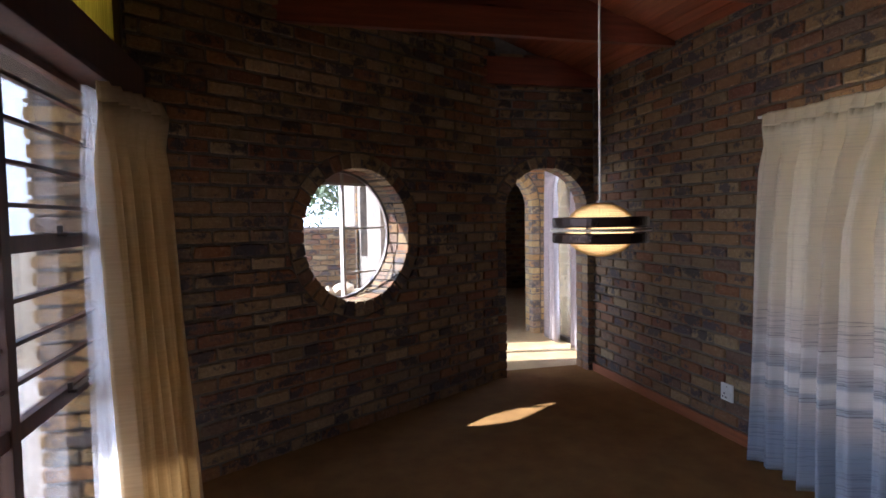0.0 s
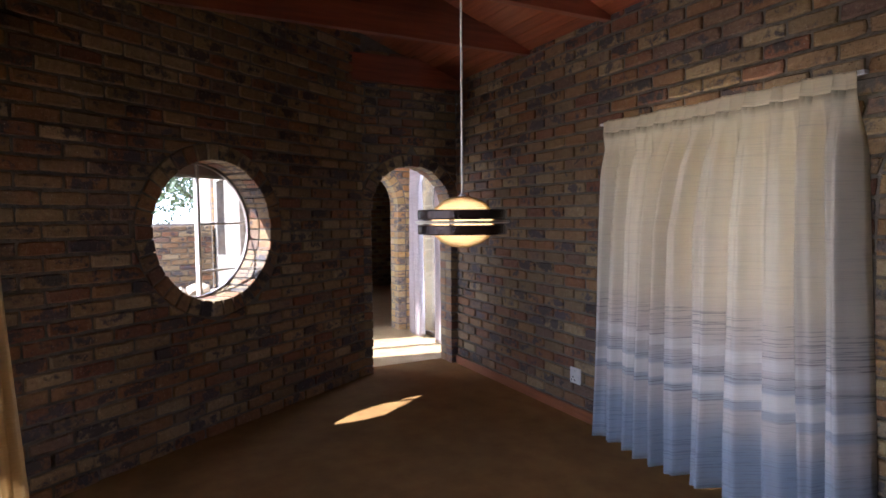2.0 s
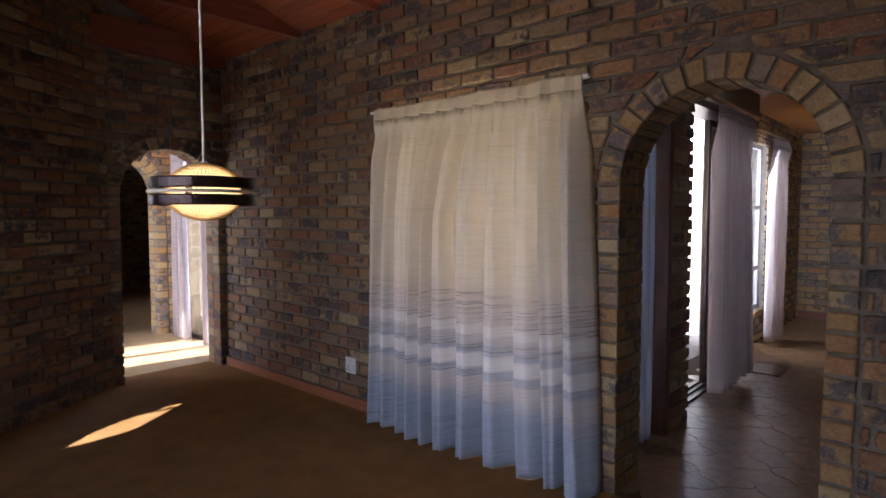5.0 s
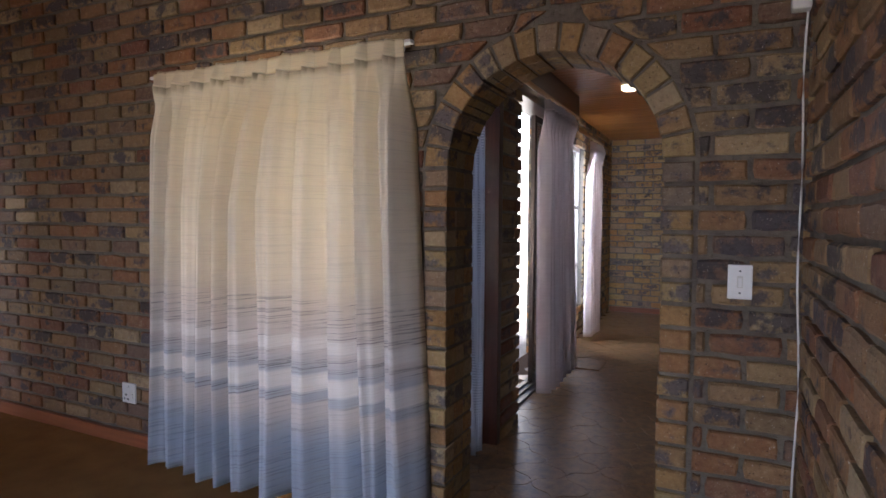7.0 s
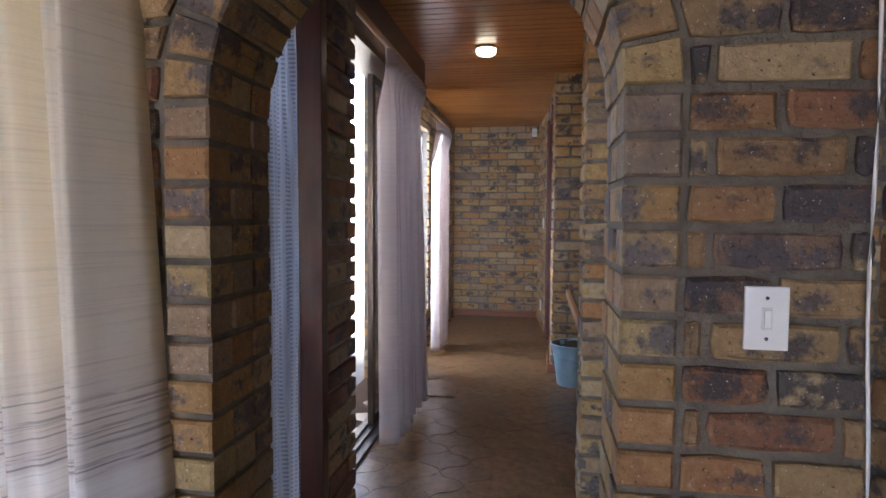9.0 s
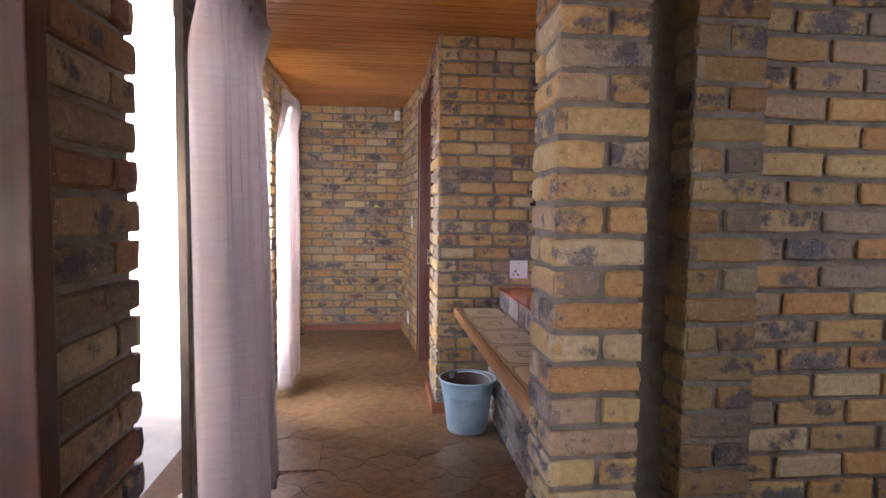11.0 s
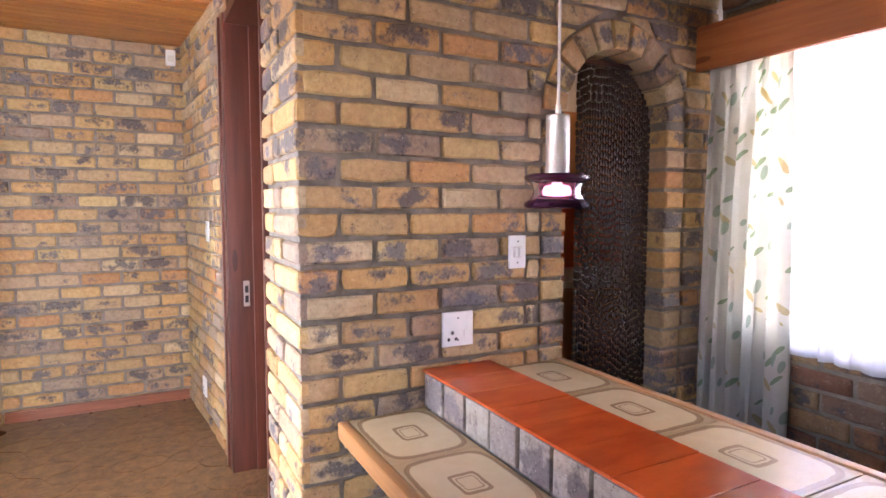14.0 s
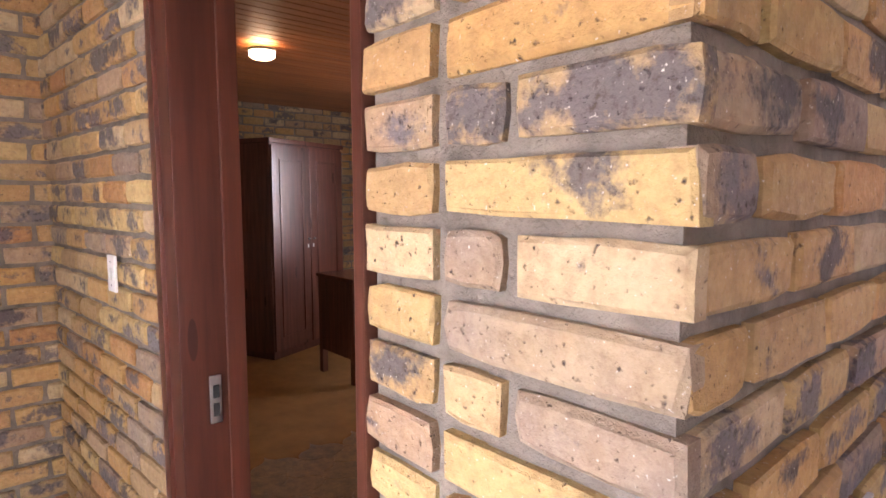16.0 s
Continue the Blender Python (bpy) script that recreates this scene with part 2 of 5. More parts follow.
def leafy(nt, pos):
    """Sparse slim leaves, some leaning one way and some the other, on cream."""
    col = (0.78, 0.76, 0.70)
    for turn, tone in ((35, (0.26, 0.36, 0.20)), (-28, (0.55, 0.45, 0.22)), (8, (0.36, 0.45, 0.36))):
        mp = nt.nodes.new("ShaderNodeMapping")
        mp.inputs["Rotation"].default_value = (0, radians(turn), 0)
        mp.inputs["Location"].default_value = (turn * 0.37, 0, turn * 0.11)
        nt.links.new(pos, mp.inputs[0])
        v = nd(nt, "ShaderNodeTexVoronoi", Scale=1.0)
        nt.links.new(scaled(nt, mp.outputs[0], 34, 6, 10), v.inputs["Vector"])
        sep = nt.nodes.new("ShaderNodeSeparateColor")
        nt.links.new(v.outputs["Color"], sep.inputs[0])
        leaf = maths(nt, "LESS_THAN", v.outputs["Distance"], 0.30)
        leaf = maths(nt, "MULTIPLY", leaf, maths(nt, "GREATER_THAN", sep.outputs[0], 0.72))
        col = blend(nt, maths(nt, "MULTIPLY", leaf, 0.85), col, tone)
    return col


def glass_mat(name, tint=(1, 1, 1)):
    m, nt, b = nodes_of(name, 0.0)
    g = nt.nodes.new("ShaderNodeBsdfTransparent")
    g.inputs[0].default_value = (*tint, 1)
    gl = nt.nodes.new("ShaderNodeBsdfGlossy")
    gl.inputs["Roughness"].default_value = 0.02
    fr = nd(nt, "ShaderNodeFresnel", IOR=1.45)
    mix = nt.nodes.new("ShaderNodeMixShader")
    nt.links.new(maths(nt, "MULTIPLY", fr.outputs[0], 0.8), mix.inputs[0])
    nt.links.new(g.outputs[0], mix.inputs[1])
    nt.links.new(gl.outputs[0], mix.inputs[2])
    nt.links.new(mix.outputs[0], nt.nodes["Material Output"].inputs[0])
    return m


def lamp_mat(name, color, strength):
    m, nt, b = nodes_of(name, 0.5)
    b.inputs["Base Color"].default_value = (*color, 1)
    b.inputs["Emission Color"].default_value = (*color, 1)
    b.inputs["Emission Strength"].default_value = strength
    return m


def tile_print(name):
    """Cream glazed tile with a rounded brown border and a small square drawn in its middle; the face's UV runs from -1 to 1."""
    m, nt, b = nodes_of(name, 0.16)
    uv = nt.nodes.new("ShaderNodeUVMap")
    sep = nt.nodes.new("ShaderNodeSeparateXYZ")
    nt.links.new(uv.outputs[0], sep.inputs[0])
    wob = maths(nt, "MULTIPLY_ADD", noise_of(nt, where(nt), 30, 2), 0.05, -0.025)
    ax, ay = (maths(nt, "ABSOLUTE", sep.outputs[i]) for i in (0, 1))

    def superell(p):
        s = maths(nt, "ADD", maths(nt, "POWER", ax, p), maths(nt, "POWER", ay, p))
        return maths(nt, "ADD", maths(nt, "POWER", s, 1 / p), wob)

    r5, r6 = superell(5.0), superell(7.0)
    out = maths(nt, "GREATER_THAN", r5, 0.90)
    ring = maths(nt, "LESS_THAN", maths(nt, "ABSOLUTE", maths(nt, "SUBTRACT", r5, 0.90)), 0.045)
    inner = maths(nt, "LESS_THAN", maths(nt, "ABSOLUTE", maths(nt, "SUBTRACT", r6, 0.27)), 0.035)
    inner2 = maths(nt, "LESS_THAN", maths(nt, "ABSOLUTE", maths(nt, "SUBTRACT", r6, 0.18)), 0.012)
    base = blend(nt, noise_of(nt, where(nt), 22, 5), (0.66, 0.52, 0.30), (0.56, 0.42, 0.22))
    col = blend(nt, maths(nt, "MULTIPLY", out, 0.8), base, (0.42, 0.29, 0.14))
    line = maths(nt, "MAXIMUM", ring, maths(nt, "MAXIMUM", inner, inner2))
    col = blend(nt, maths(nt, "MULTIPLY", line, 0.85), col, (0.27, 0.17, 0.08))
    nt.links.new(col, b.inputs["Base Color"])
    bump(nt, b, noise_of(nt, where(nt), 18, 3), 0.08, 0.003)
    return m


TONES = [(0.54, 0.34, 0.13), (0.50, 0.255, 0.095), (0.56, 0.40, 0.17), (0.45, 0.29, 0.13), (0.51, 0.305, 0.125), (0.57, 0.44, 0.26), (0.47, 0.33, 0.17), (0.30, 0.23, 0.18), (0.54, 0.315, 0.11), (0.43, 0.30, 0.19)]
M_BRICK = brick_material("face_brick", TONES, (0.080, 0.072, 0.078), 0.50)
# Redder brick of the dim room, its tones lowered to carry shade.
RED_DIM_TONES = [(0.27, 0.145, 0.06), (0.20, 0.082, 0.042), (0.30, 0.20, 0.09), (0.22, 0.15, 0.075), (0.245, 0.15, 0.07), (0.36, 0.265, 0.14), (0.17, 0.105, 0.07), (0.25, 0.11, 0.042)]
M_BRICK_RED_DIM = brick_material("face_brick_red_dim", RED_DIM_TONES, (0.034, 0.03, 0.035), 0.55)
# Face brick at 0.64 of its tone: a shaded copy for arch and back pier.
SHADED_TONES = [tuple(c * 0.64 for c in t_) for t_ in TONES]
M_BRICK_SHADED = brick_material("face_brick_shaded", SHADED_TONES, (0.06, 0.052, 0.055), 0.42)
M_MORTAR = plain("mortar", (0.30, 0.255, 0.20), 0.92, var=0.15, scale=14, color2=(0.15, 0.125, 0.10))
# Darkened copy of the mortar; the dim room's shade is in its colour.
M_MORTAR_DIM = plain("shaded_mortar", (0.20, 0.165, 0.125), 0.92, var=0.15, scale=14, color2=(0.11, 0.09, 0.072))
for nt_ in (M_MORTAR.node_tree, M_MORTAR_DIM.node_tree):
    bump(nt_, nt_.nodes["Principled BSDF"], maths(nt_, "ADD", noise_of(nt_, where(nt_), 45, 5, 0.7), maths(nt_, "MULTIPLY", noise_of(nt_, where(nt_), 14, 2), 1.5)), 1.0, 0.012)
M_CARPET = plain("carpet", (0.25, 0.135, 0.045), 0.95, scale=5, bumpy=0.8, color2=(0.18, 0.09, 0.03), spec=0.1)
M_LOBBY = plain("lobby_floor", (0.46, 0.33, 0.17), 0.4, scale=5, bumpy=0.2, color2=(0.32, 0.21, 0.10))
M_CARPET2 = plain("bedroom_carpet", (0.28, 0.13, 0.04), 0.95, scale=6, bumpy=0.8, color2=(0.20, 0.09, 0.028), spec=0.1)
M_CEIL_RED = wood("ceiling_boards_red", (0.36, 0.10, 0.035), (0.20, 0.05, 0.02), "y", 0.35)
M_CEIL_BED = wood("bedroom_boards", (0.40, 0.15, 0.05), (0.24, 0.08, 0.03), "y", 0.55)
M_BEAM = wood("beam_wood", (0.26, 0.07, 0.03), (0.14, 0.035, 0.018), "x", 0.4)
M_CEIL = wood("ceiling_boards", (0.50, 0.20, 0.036), (0.30, 0.092, 0.017), "y", 0.33)
M_DARKWOOD = wood("dark_wood", (0.085, 0.028, 0.016), (0.035, 0.013, 0.009), "z", 0.3)
M_WARDROBE = wood("wardrobe_wood", (0.13, 0.045, 0.028), (0.07, 0.026, 0.018), "z", 0.25)
M_FRAMEWOOD = wood("frame_wood", (0.11, 0.045, 0.022), (0.055, 0.022, 0.012), "z", 0.45)
M_SKIRT = wood("skirting_wood", (0.34, 0.12, 0.05), (0.22, 0.07, 0.03), "y", 0.4)
M_PINE = wood("pine", (0.52, 0.20, 0.06), (0.38, 0.12, 0.04), "x", 0.4)
M_EDGEWOOD = wood("counter_edge_wood", (0.48, 0.24, 0.08), (0.33, 0.14, 0.05), "x", 0.35)
M_CABINET = wood("cabinet_wood", (0.55, 0.22, 0.06), (0.42, 0.15, 0.04), "z", 0.35)
M_JAMB = wood("jamb_wood", (0.14, 0.042, 0.024), (0.07, 0.022, 0.014), "z", 0.35)
M_ROD = wood("rod_wood", (0.40, 0.22, 0.08), (0.28, 0.13, 0.05), "x", 0.35)
M_WHITE = plain("white_plastic", (0.80, 0.79, 0.77), 0.35, var=0.03, scale=20)
M_CORD = plain("white_flex", (0.70, 0.68, 0.62), 0.5, var=0.06, scale=30)
M_DARK = plain("dark_slot", (0.03, 0.03, 0.03), 0.6, var=0.1)
M_ALU = plain("steel_frame", (0.30, 0.25, 0.22), 0.4, 0.3, var=0.12, scale=14)
M_FRAMEPAINT = plain("cream_paint", (0.58, 0.52, 0.46), 0.5, var=0.08, scale=14)
M_BRONZE = plain("bronze_frame", (0.07, 0.05, 0.04), 0.35, 0.5, var=0.2, scale=14)
M_GLASS = glass_mat("window_glass")
M_CLOTH_BAND = cloth("banded_cloth", banded, 0.13)
M_CLOTH_GOLD = cloth("gold_cloth", one_tone((0.66, 0.53, 0.33), (0.48, 0.36, 0.21)), 0.5)
M_CLOTH_LILAC = cloth("lilac_cloth", one_tone((0.80, 0.71, 0.66), (0.64, 0.55, 0.52)), 0.5)
M_CLOTH_CHECK = cloth("check_cloth", checked, 0.55)
M_CLOTH_LEAF = cloth("leaf_print_cloth", leafy, 0.6)
M_AMBER = cloth("amber_glass", ribbed((0.58, 0.50, 0.12), (0.34, 0.29, 0.06)), 0.8)
M_NET = cloth("net_cloth", one_tone((0.86, 0.86, 0.90), (0.78, 0.78, 0.84)), 0.7)
M_SHEER = cloth("sheer_cloth", one_tone((0.88, 0.87, 0.88), (0.80, 0.79, 0.82)), 0.6)
nt_ = M_SHEER.node_tree
out_ = nt_.nodes["Material Output"]
gauze = nt_.nodes.new("ShaderNodeMixShader")
gauze.inputs[0].default_value = 0.72
nt_.links.new(out_.inputs[0].links[0].from_socket, gauze.inputs[1])
nt_.links.new(nt_.nodes.new("ShaderNodeBsdfTransparent").outputs[0], gauze.inputs[2])
nt_.links.new(gauze.outputs[0], out_.inputs[0])
M_PLAID = cloth("plaid_cloth", one_tone((0.66, 0.58, 0.54), (0.44, 0.36, 0.34)), 0.5)
M_RED = plain("red_glaze", (0.70, 0.125, 0.02), 0.13, var=0.2, scale=3.2, color2=(0.24, 0.025, 0.008), stretch=(1.6, 0.5, 1))
M_TILE = tile_print("printed_tile")
M_GROUT = plain("grout", (0.11, 0.062, 0.034), 0.95, scale=30, spec=0.1)
M_GREYBRICK = brick_material("speckled_brick", [(0.33, 0.27, 0.21), (0.26, 0.20, 0.16), (0.38, 0.32, 0.25)], (0.08, 0.06, 0.055), 0.75)
M_ZINC = plain("galvanised_zinc", (0.40, 0.54, 0.60), 0.42, 0.35, var=0.2, scale=9, color2=(0.27, 0.39, 0.45))
M_RUST = plain("rusty_inside", (0.20, 0.15, 0.12), 0.7, 0.2, var=0.2, scale=9, color2=(0.16, 0.09, 0.05))
M_STEEL = plain("brushed_steel", (0.62, 0.58, 0.54), 0.45, 1.0, var=0.05, scale=40, stretch=(1, 1, 0.05))
M_WICKER = plain("wicker", (0.62, 0.42, 0.15), 0.6, var=0.2, scale=60)
M_LAMPBAND = plain("lacquered_band", (0.06, 0.035, 0.028), 0.22, 0.6, var=0.2, scale=20)
M_IVORY = plain("ivory_rim", (0.68, 0.62, 0.50), 0.35, var=0.06)
M_BEAD = plain("brown_bead", (0.028, 0.014, 0.008), 0.22, 0.0, var=0.3, scale=90, color2=(0.07, 0.035, 0.016))
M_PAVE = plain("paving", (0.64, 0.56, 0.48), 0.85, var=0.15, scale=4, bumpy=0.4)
# Darker than the patio's paving so less sun bounces onto the passage ceiling.
M_PAVE_COURT = plain("darkened_court_paving", (0.30, 0.25, 0.20), 0.85, var=0.15, scale=4, bumpy=0.4)
M_GROUND = plain("dry_ground", (0.36, 0.28, 0.19), 0.95, var=0.2, scale=3, bumpy=0.6)
M_LEAF = plain("leaves", (0.09, 0.13, 0.04), 0.6, var=0.3, scale=4)
M_BARK = plain("bark", (0.16, 0.11, 0.08), 0.9, var=0.2, scale=10)
M_ROOF = plain("roof_sheet", (0.30, 0.26, 0.24), 0.6, var=0.1, scale=5)
M_PLASTER = plain("plaster", (0.62, 0.56, 0.48), 0.85, var=0.08, scale=5)
M_OUTWALL = plain("pale_render", (0.40, 0.34, 0.28), 0.85, var=0.12, scale=5)
M_DARKPANE = plain("dark_pane", (0.05, 0.06, 0.07), 0.08, var=0.2, scale=2)
M_SOFFIT = plain("pink_soffit", (0.60, 0.42, 0.36), 0.7, var=0.06, scale=5)
M_PORCELAIN = plain("porcelain", (0.78, 0.77, 0.74), 0.12, var=0.02)
M_GLOW = lamp_mat("lit_diffuser", (1.0, 0.82, 0.52), 1.6)
M_BULB = lamp_mat("lit_bulb", (1.0, 0.45, 0.50), 0.3)


def floor_tile_material():
    m, nt, b = nodes_of("glazed_floor_tile", 0.28)
    g = nt.nodes.new("ShaderNodeNewGeometry")
    oi = nt.nodes.new("ShaderNodeObjectInfo")
    rnd = maths(nt, "FRACT", maths(nt, "ADD", oi.outputs["Random"], g.outputs["Random Per Island"]))
    n = noise_of(nt, g.outputs["Position"], 16, 8, 0.72)
    n2 = noise_of(nt, g.outputs["Position"], 60, 5, 0.7)
    f = maths(nt, "MULTIPLY_ADD", maths(nt, "SUBTRACT", n, 0.5), 3.0, maths(nt, "MULTIPLY_ADD", rnd, 0.3, 0.35), clamp=True)
    col = blend(nt, f, (0.27, 0.145, 0.055), (0.085, 0.042, 0.024))
    col = blend(nt, maths(nt, "MULTIPLY", maths(nt, "SUBTRACT", n2, 0.5, clamp=True), 2.2, clamp=True), col, (0.33, 0.20, 0.09))
    nt.links.new(col, b.inputs["Base Color"])
    nt.links.new(maths(nt, "MULTIPLY_ADD", n2, 0.3, 0.18), b.inputs["Roughness"])
    bump(nt, b, n, 0.2, 0.003)
    return m


M_FLOORTILE = floor_tile_material()


def violet_glass(name, color, through_light):
    m, nt, b = nodes_of(name, 0.04)
    b.inputs["Base Color"].default_value = (*color, 1)
    b.inputs["Transmission Weight"].default_value = through_light
    b.inputs["IOR"].default_value = 1.3
    return m


M_VIOLET = violet_glass("violet_glass", (0.72, 0.42, 0.58), 0.92)
M_VIOLET_RIM = violet_glass("dark_violet_glass", (0.05, 0.008, 0.028), 0.25)


# ---- mesh helpers ----
def mesh_ob(name, bm, material, parent=None, label="", smooth=False):
    me = bpy.data.meshes.new(name)
    bm.normal_update()
    bm.to_mesh(me)
    bm.free()
    if material is not None:
        me.materials.append(material)
    if smooth:
        me.polygons.foreach_set("use_smooth", [True] * len(me.polygons))
    ob = new(name, me)
    if parent is not None:
        ob.parent = parent
    if label:
        ob["label"] = label
    return ob


def part(name, bm, material, parent, label="", smooth=False):
    return mesh_ob(name, bm, material, parent, label, smooth)


def thing(name, label, category, group="", kind="", at=None):
    ob = new(name)
    if at is not None:
        ob.matrix_world = at
    return tagged(ob, label, category, group, kind)


def box(x0, y0, z0, x1, y1, z1, bevel=0.0, bm=None):
    own = bm or bmesh.new()
    r = bmesh.ops.create_cube(own, size=1.0, matrix=Matrix.Translation(((x0 + x1) / 2, (y0 + y1) / 2, (z0 + z1) / 2)) @ Matrix.Diagonal((abs(x1 - x0), abs(y1 - y0), abs(z1 - z0), 1)))
    if bevel:
        es = list({e for v in r["verts"] for e in v.link_edges})
        bmesh.ops.bevel(own, geom=es, offset=bevel, segments=2, affect="EDGES", profile=0.7)
    return own


def boxes(rows, bevel=0.0):
    bm = bmesh.new()
    for r in rows:
        box(*r, bevel=bevel, bm=bm)
    return bm


def lathe(profile, seg=32, bm=None, m=None, caps=False):
    own = bm or bmesh.new()
    m = m or Matrix()
    rings = [[own.verts.new(m @ Vector((r * math.cos(2 * math.pi * k / seg), r * math.sin(2 * math.pi * k / seg), z))) for k in range(seg)] for r, z in profile]
    for a, c in zip(rings, rings[1:]):
        for k in range(seg):
            own.faces.new((a[k], a[(k + 1) % seg], c[(k + 1) % seg], c[k]))
    if caps:
        own.faces.new(rings[0][::-1])
        own.faces.new(rings[-1])
    return own


def tube(points, r, seg=10, bm=None):
    own = bm or bmesh.new()
    pts = [Vector(p) for p in points]
    rings = []
    for i, p in enumerate(pts):
        d = (pts[min(i + 1, len(pts) - 1)] - pts[max(i - 1, 0)]).normalized()
        q = d.to_track_quat("Z", "Y").to_matrix()
        rad = r[i] if isinstance(r, (list, tuple)) else r
        rings.append([own.verts.new(p + q @ Vector((rad * math.cos(2 * math.pi * k / seg), rad * math.sin(2 * math.pi * k / seg), 0))) for k in range(seg)])
    for a, c in zip(rings, rings[1:]):
        for k in range(seg):
            own.faces.new((a[k], a[(k + 1) % seg], c[(k + 1) % seg], c[k]))
    own.faces.new(rings[0][::-1])
    own.faces.new(rings[-1])
    return own


# ---- brickwork ----
COURSE, BH, BL, JOINT = 0.085, 0.0685, 0.218, 0.016


class Hole:
    """An opening in a wall, in the wall's own length u and height z: a rectangle, an arch or a circle."""

    def __init__(self, kind, u0, u1, z0, z1):
        self.kind, self.u0, self.u1, self.z0, self.z1 = kind, u0, u1, z0, z1
        self.uc, self.r = (u0 + u1) / 2, (u1 - u0) / 2
        self.zc = {"arch": z1 - self.r, "circle": (z0 + z1) / 2, "rect": z1}[kind]

    def span(self, z, grow=0.0, side=0.0):
        if self.kind == "rect":
            return (self.u0 - side, self.u1 + side) if self.z0 - 1e-6 <= z <= self.z1 + 1e-6 else None
        if self.kind == "arch" and self.z0 - 1e-6 <= z <= self.zc:
            return (self.u0 - side, self.u1 + side)
        if self.kind == "arch" and z < self.z0:
            return None
        d = (self.r + grow) ** 2 - (z - self.zc) ** 2
        if d <= 0:
            return None
        return (self.uc - d ** 0.5, self.uc + d ** 0.5)


def slip_geometry(bot, top, z0, z1, front, back, rng):
    """One brick: bot and top are its u ranges at z0 and z1; its edges worn and uneven."""
    j = lambda s: rng.uniform(-s, s)
    mid = lambda r, f: r[0] + (r[1] - r[0]) * f
    zm = (z0 + z1) / 2
    f1, f2 = rng.uniform(0.2, 0.45), rng.uniform(0.55, 0.8)
    cs = [(bot[0], z0), (mid(bot, f1), z0), (mid(bot, f2), z0), (bot[1], z0), ((bot[1] + top[1]) / 2, zm), (top[1], z1), (mid(top, f2), z1), (mid(top, f1), z1), (top[0], z1), ((bot[0] + top[0]) / 2, zm)]
    n = len(cs)
    mu, mz = (bot[0] + bot[1] + top[0] + top[1]) / 4, zm
    b = rng.uniform(0.004, 0.009)
    outer, inner = [], []
    for k, (u, z) in enumerate(cs):
        corner = k in (0, 3, 5, 8)
        u, z = u + j(0.0025), z + j(0.0024)
        if corner:
            pull = rng.uniform(0.0, 0.005)
            u, z = u + math.copysign(min(pull, abs(mu - u) * 0.3), mu - u), z + math.copysign(pull, mz - z)
        outer.append((u, z))
        side = k in (4, 9)
        du = 0.0 if not (corner or side) else math.copysign(min(b, abs(mu - u) * 0.8), mu - u)
        dz = 0.0 if side else math.copysign(b, mz - z)
        inner.append((u + du, z + dz))
    d = j(0.003)
    vs = [(u, front + d + j(0.0018), z) for u, z in inner] + [(u, front + d - b * rng.uniform(0.6, 1.1), z) for u, z in outer] + [(u, back, z) for u, z in outer]
    fs = [tuple(range(n))] + [(n + k, n + (k + 1) % n, (k + 1) % n, k) for k in range(n)] + [(2 * n + k, 2 * n + (k + 1) % n, n + (k + 1) % n, n + k) for k in range(n)]
    return vs, fs, (mu, mz)


def mesh_from(name, pieces, material, frame_m):
    """pieces: lists of (verts, faces, middle), in the wall's u, depth, z; UV is the distance from each brick's middle in metres."""
    vs, fs, uvs = [], [], []
    for v, f, (mu, mz) in pieces:
        k = len(vs)
        vs += [frame_m @ Vector(p) for p in v]
        for q in f:
            fs.append(tuple(k + i for i in q))
            for i in q:
                uvs += [v[i][0] - mu, v[i][2] - mz]
    me = bpy.data.meshes.new(name)
    me.from_pydata(vs, [], fs)
    lay = me.uv_layers.new(name="UVMap")
    lay.data.foreach_set("uv", uvs)
    me.materials.append(material)
    return me


LATE = []


def wall_frame(o, u, n):
    """The matrix from (u, depth towards the room, z) to the world."""
    u, n = Vector((*u, 0)).normalized(), Vector((*n, 0)).normalized()
    return Matrix(((u.x, n.x, 0, o[0]), (u.y, n.y, 0, o[1]), (0, 0, 1, 0), (0, 0, 0, 1)))


def courses(L, z0, z1, holes, phase=0.0, ends=(0.0, 0.0), ring=0.112, jamb=0.112):
    """The bricks of a face in stretcher bond, cut round the openings: (u at the bottom, u at the top, z0, z1)."""
    out = []
    bl = BL
    step = bl + JOINT
    for k in range(int(math.floor(z0 / COURSE + 0.01)), int(math.ceil(z1 / COURSE))):
        a0, a1 = max(k * COURSE, z0), min(k * COURSE + BH, z1)
        if a1 - a0 < 0.02:
            continue
        u = -step + phase + (step / 2 if k % 2 else 0) - step
        while u < L:
            a, c = max(u, ends[0]), min(u + bl, L - ends[1])
            u += step
            if c - a < 0.025:
                continue
            todo = [((a, c), (a, c))]
            for h in holes:
                nxt = []
                sp = [h.span(z, ring, jamb) for z in (a0, (a0 + a1) / 2, a1)]
                if not any(sp):
                    nxt = todo
                else:
                    lo = [s[0] if s else h.uc for s in sp]
                    hi = [s[1] if s else h.uc for s in sp]
                    for (p, q), (r, s) in todo:
                        if (h.kind == "rect" and q > lo[1] and p < hi[1]) or h.kind != "rect":
                            left = ((p, min(q, lo[0] - 0.008)), (r, min(s, lo[2] - 0.008)))
                            right = ((max(p, hi[0] + 0.008), q), (max(r, hi[2] + 0.008), s))
                            for (e, f), (g, i) in (left, right):
                                if (f - e + i - g) / 2 > 0.028:
                                    m1, m2 = (e + f) / 2, (g + i) / 2
                                    e, f = (e, f) if f - e > 0.012 else (m1 - 0.006, m1 + 0.006)
                                    g, i = (g, i) if i - g > 0.012 else (m2 - 0.006, m2 + 0.006)
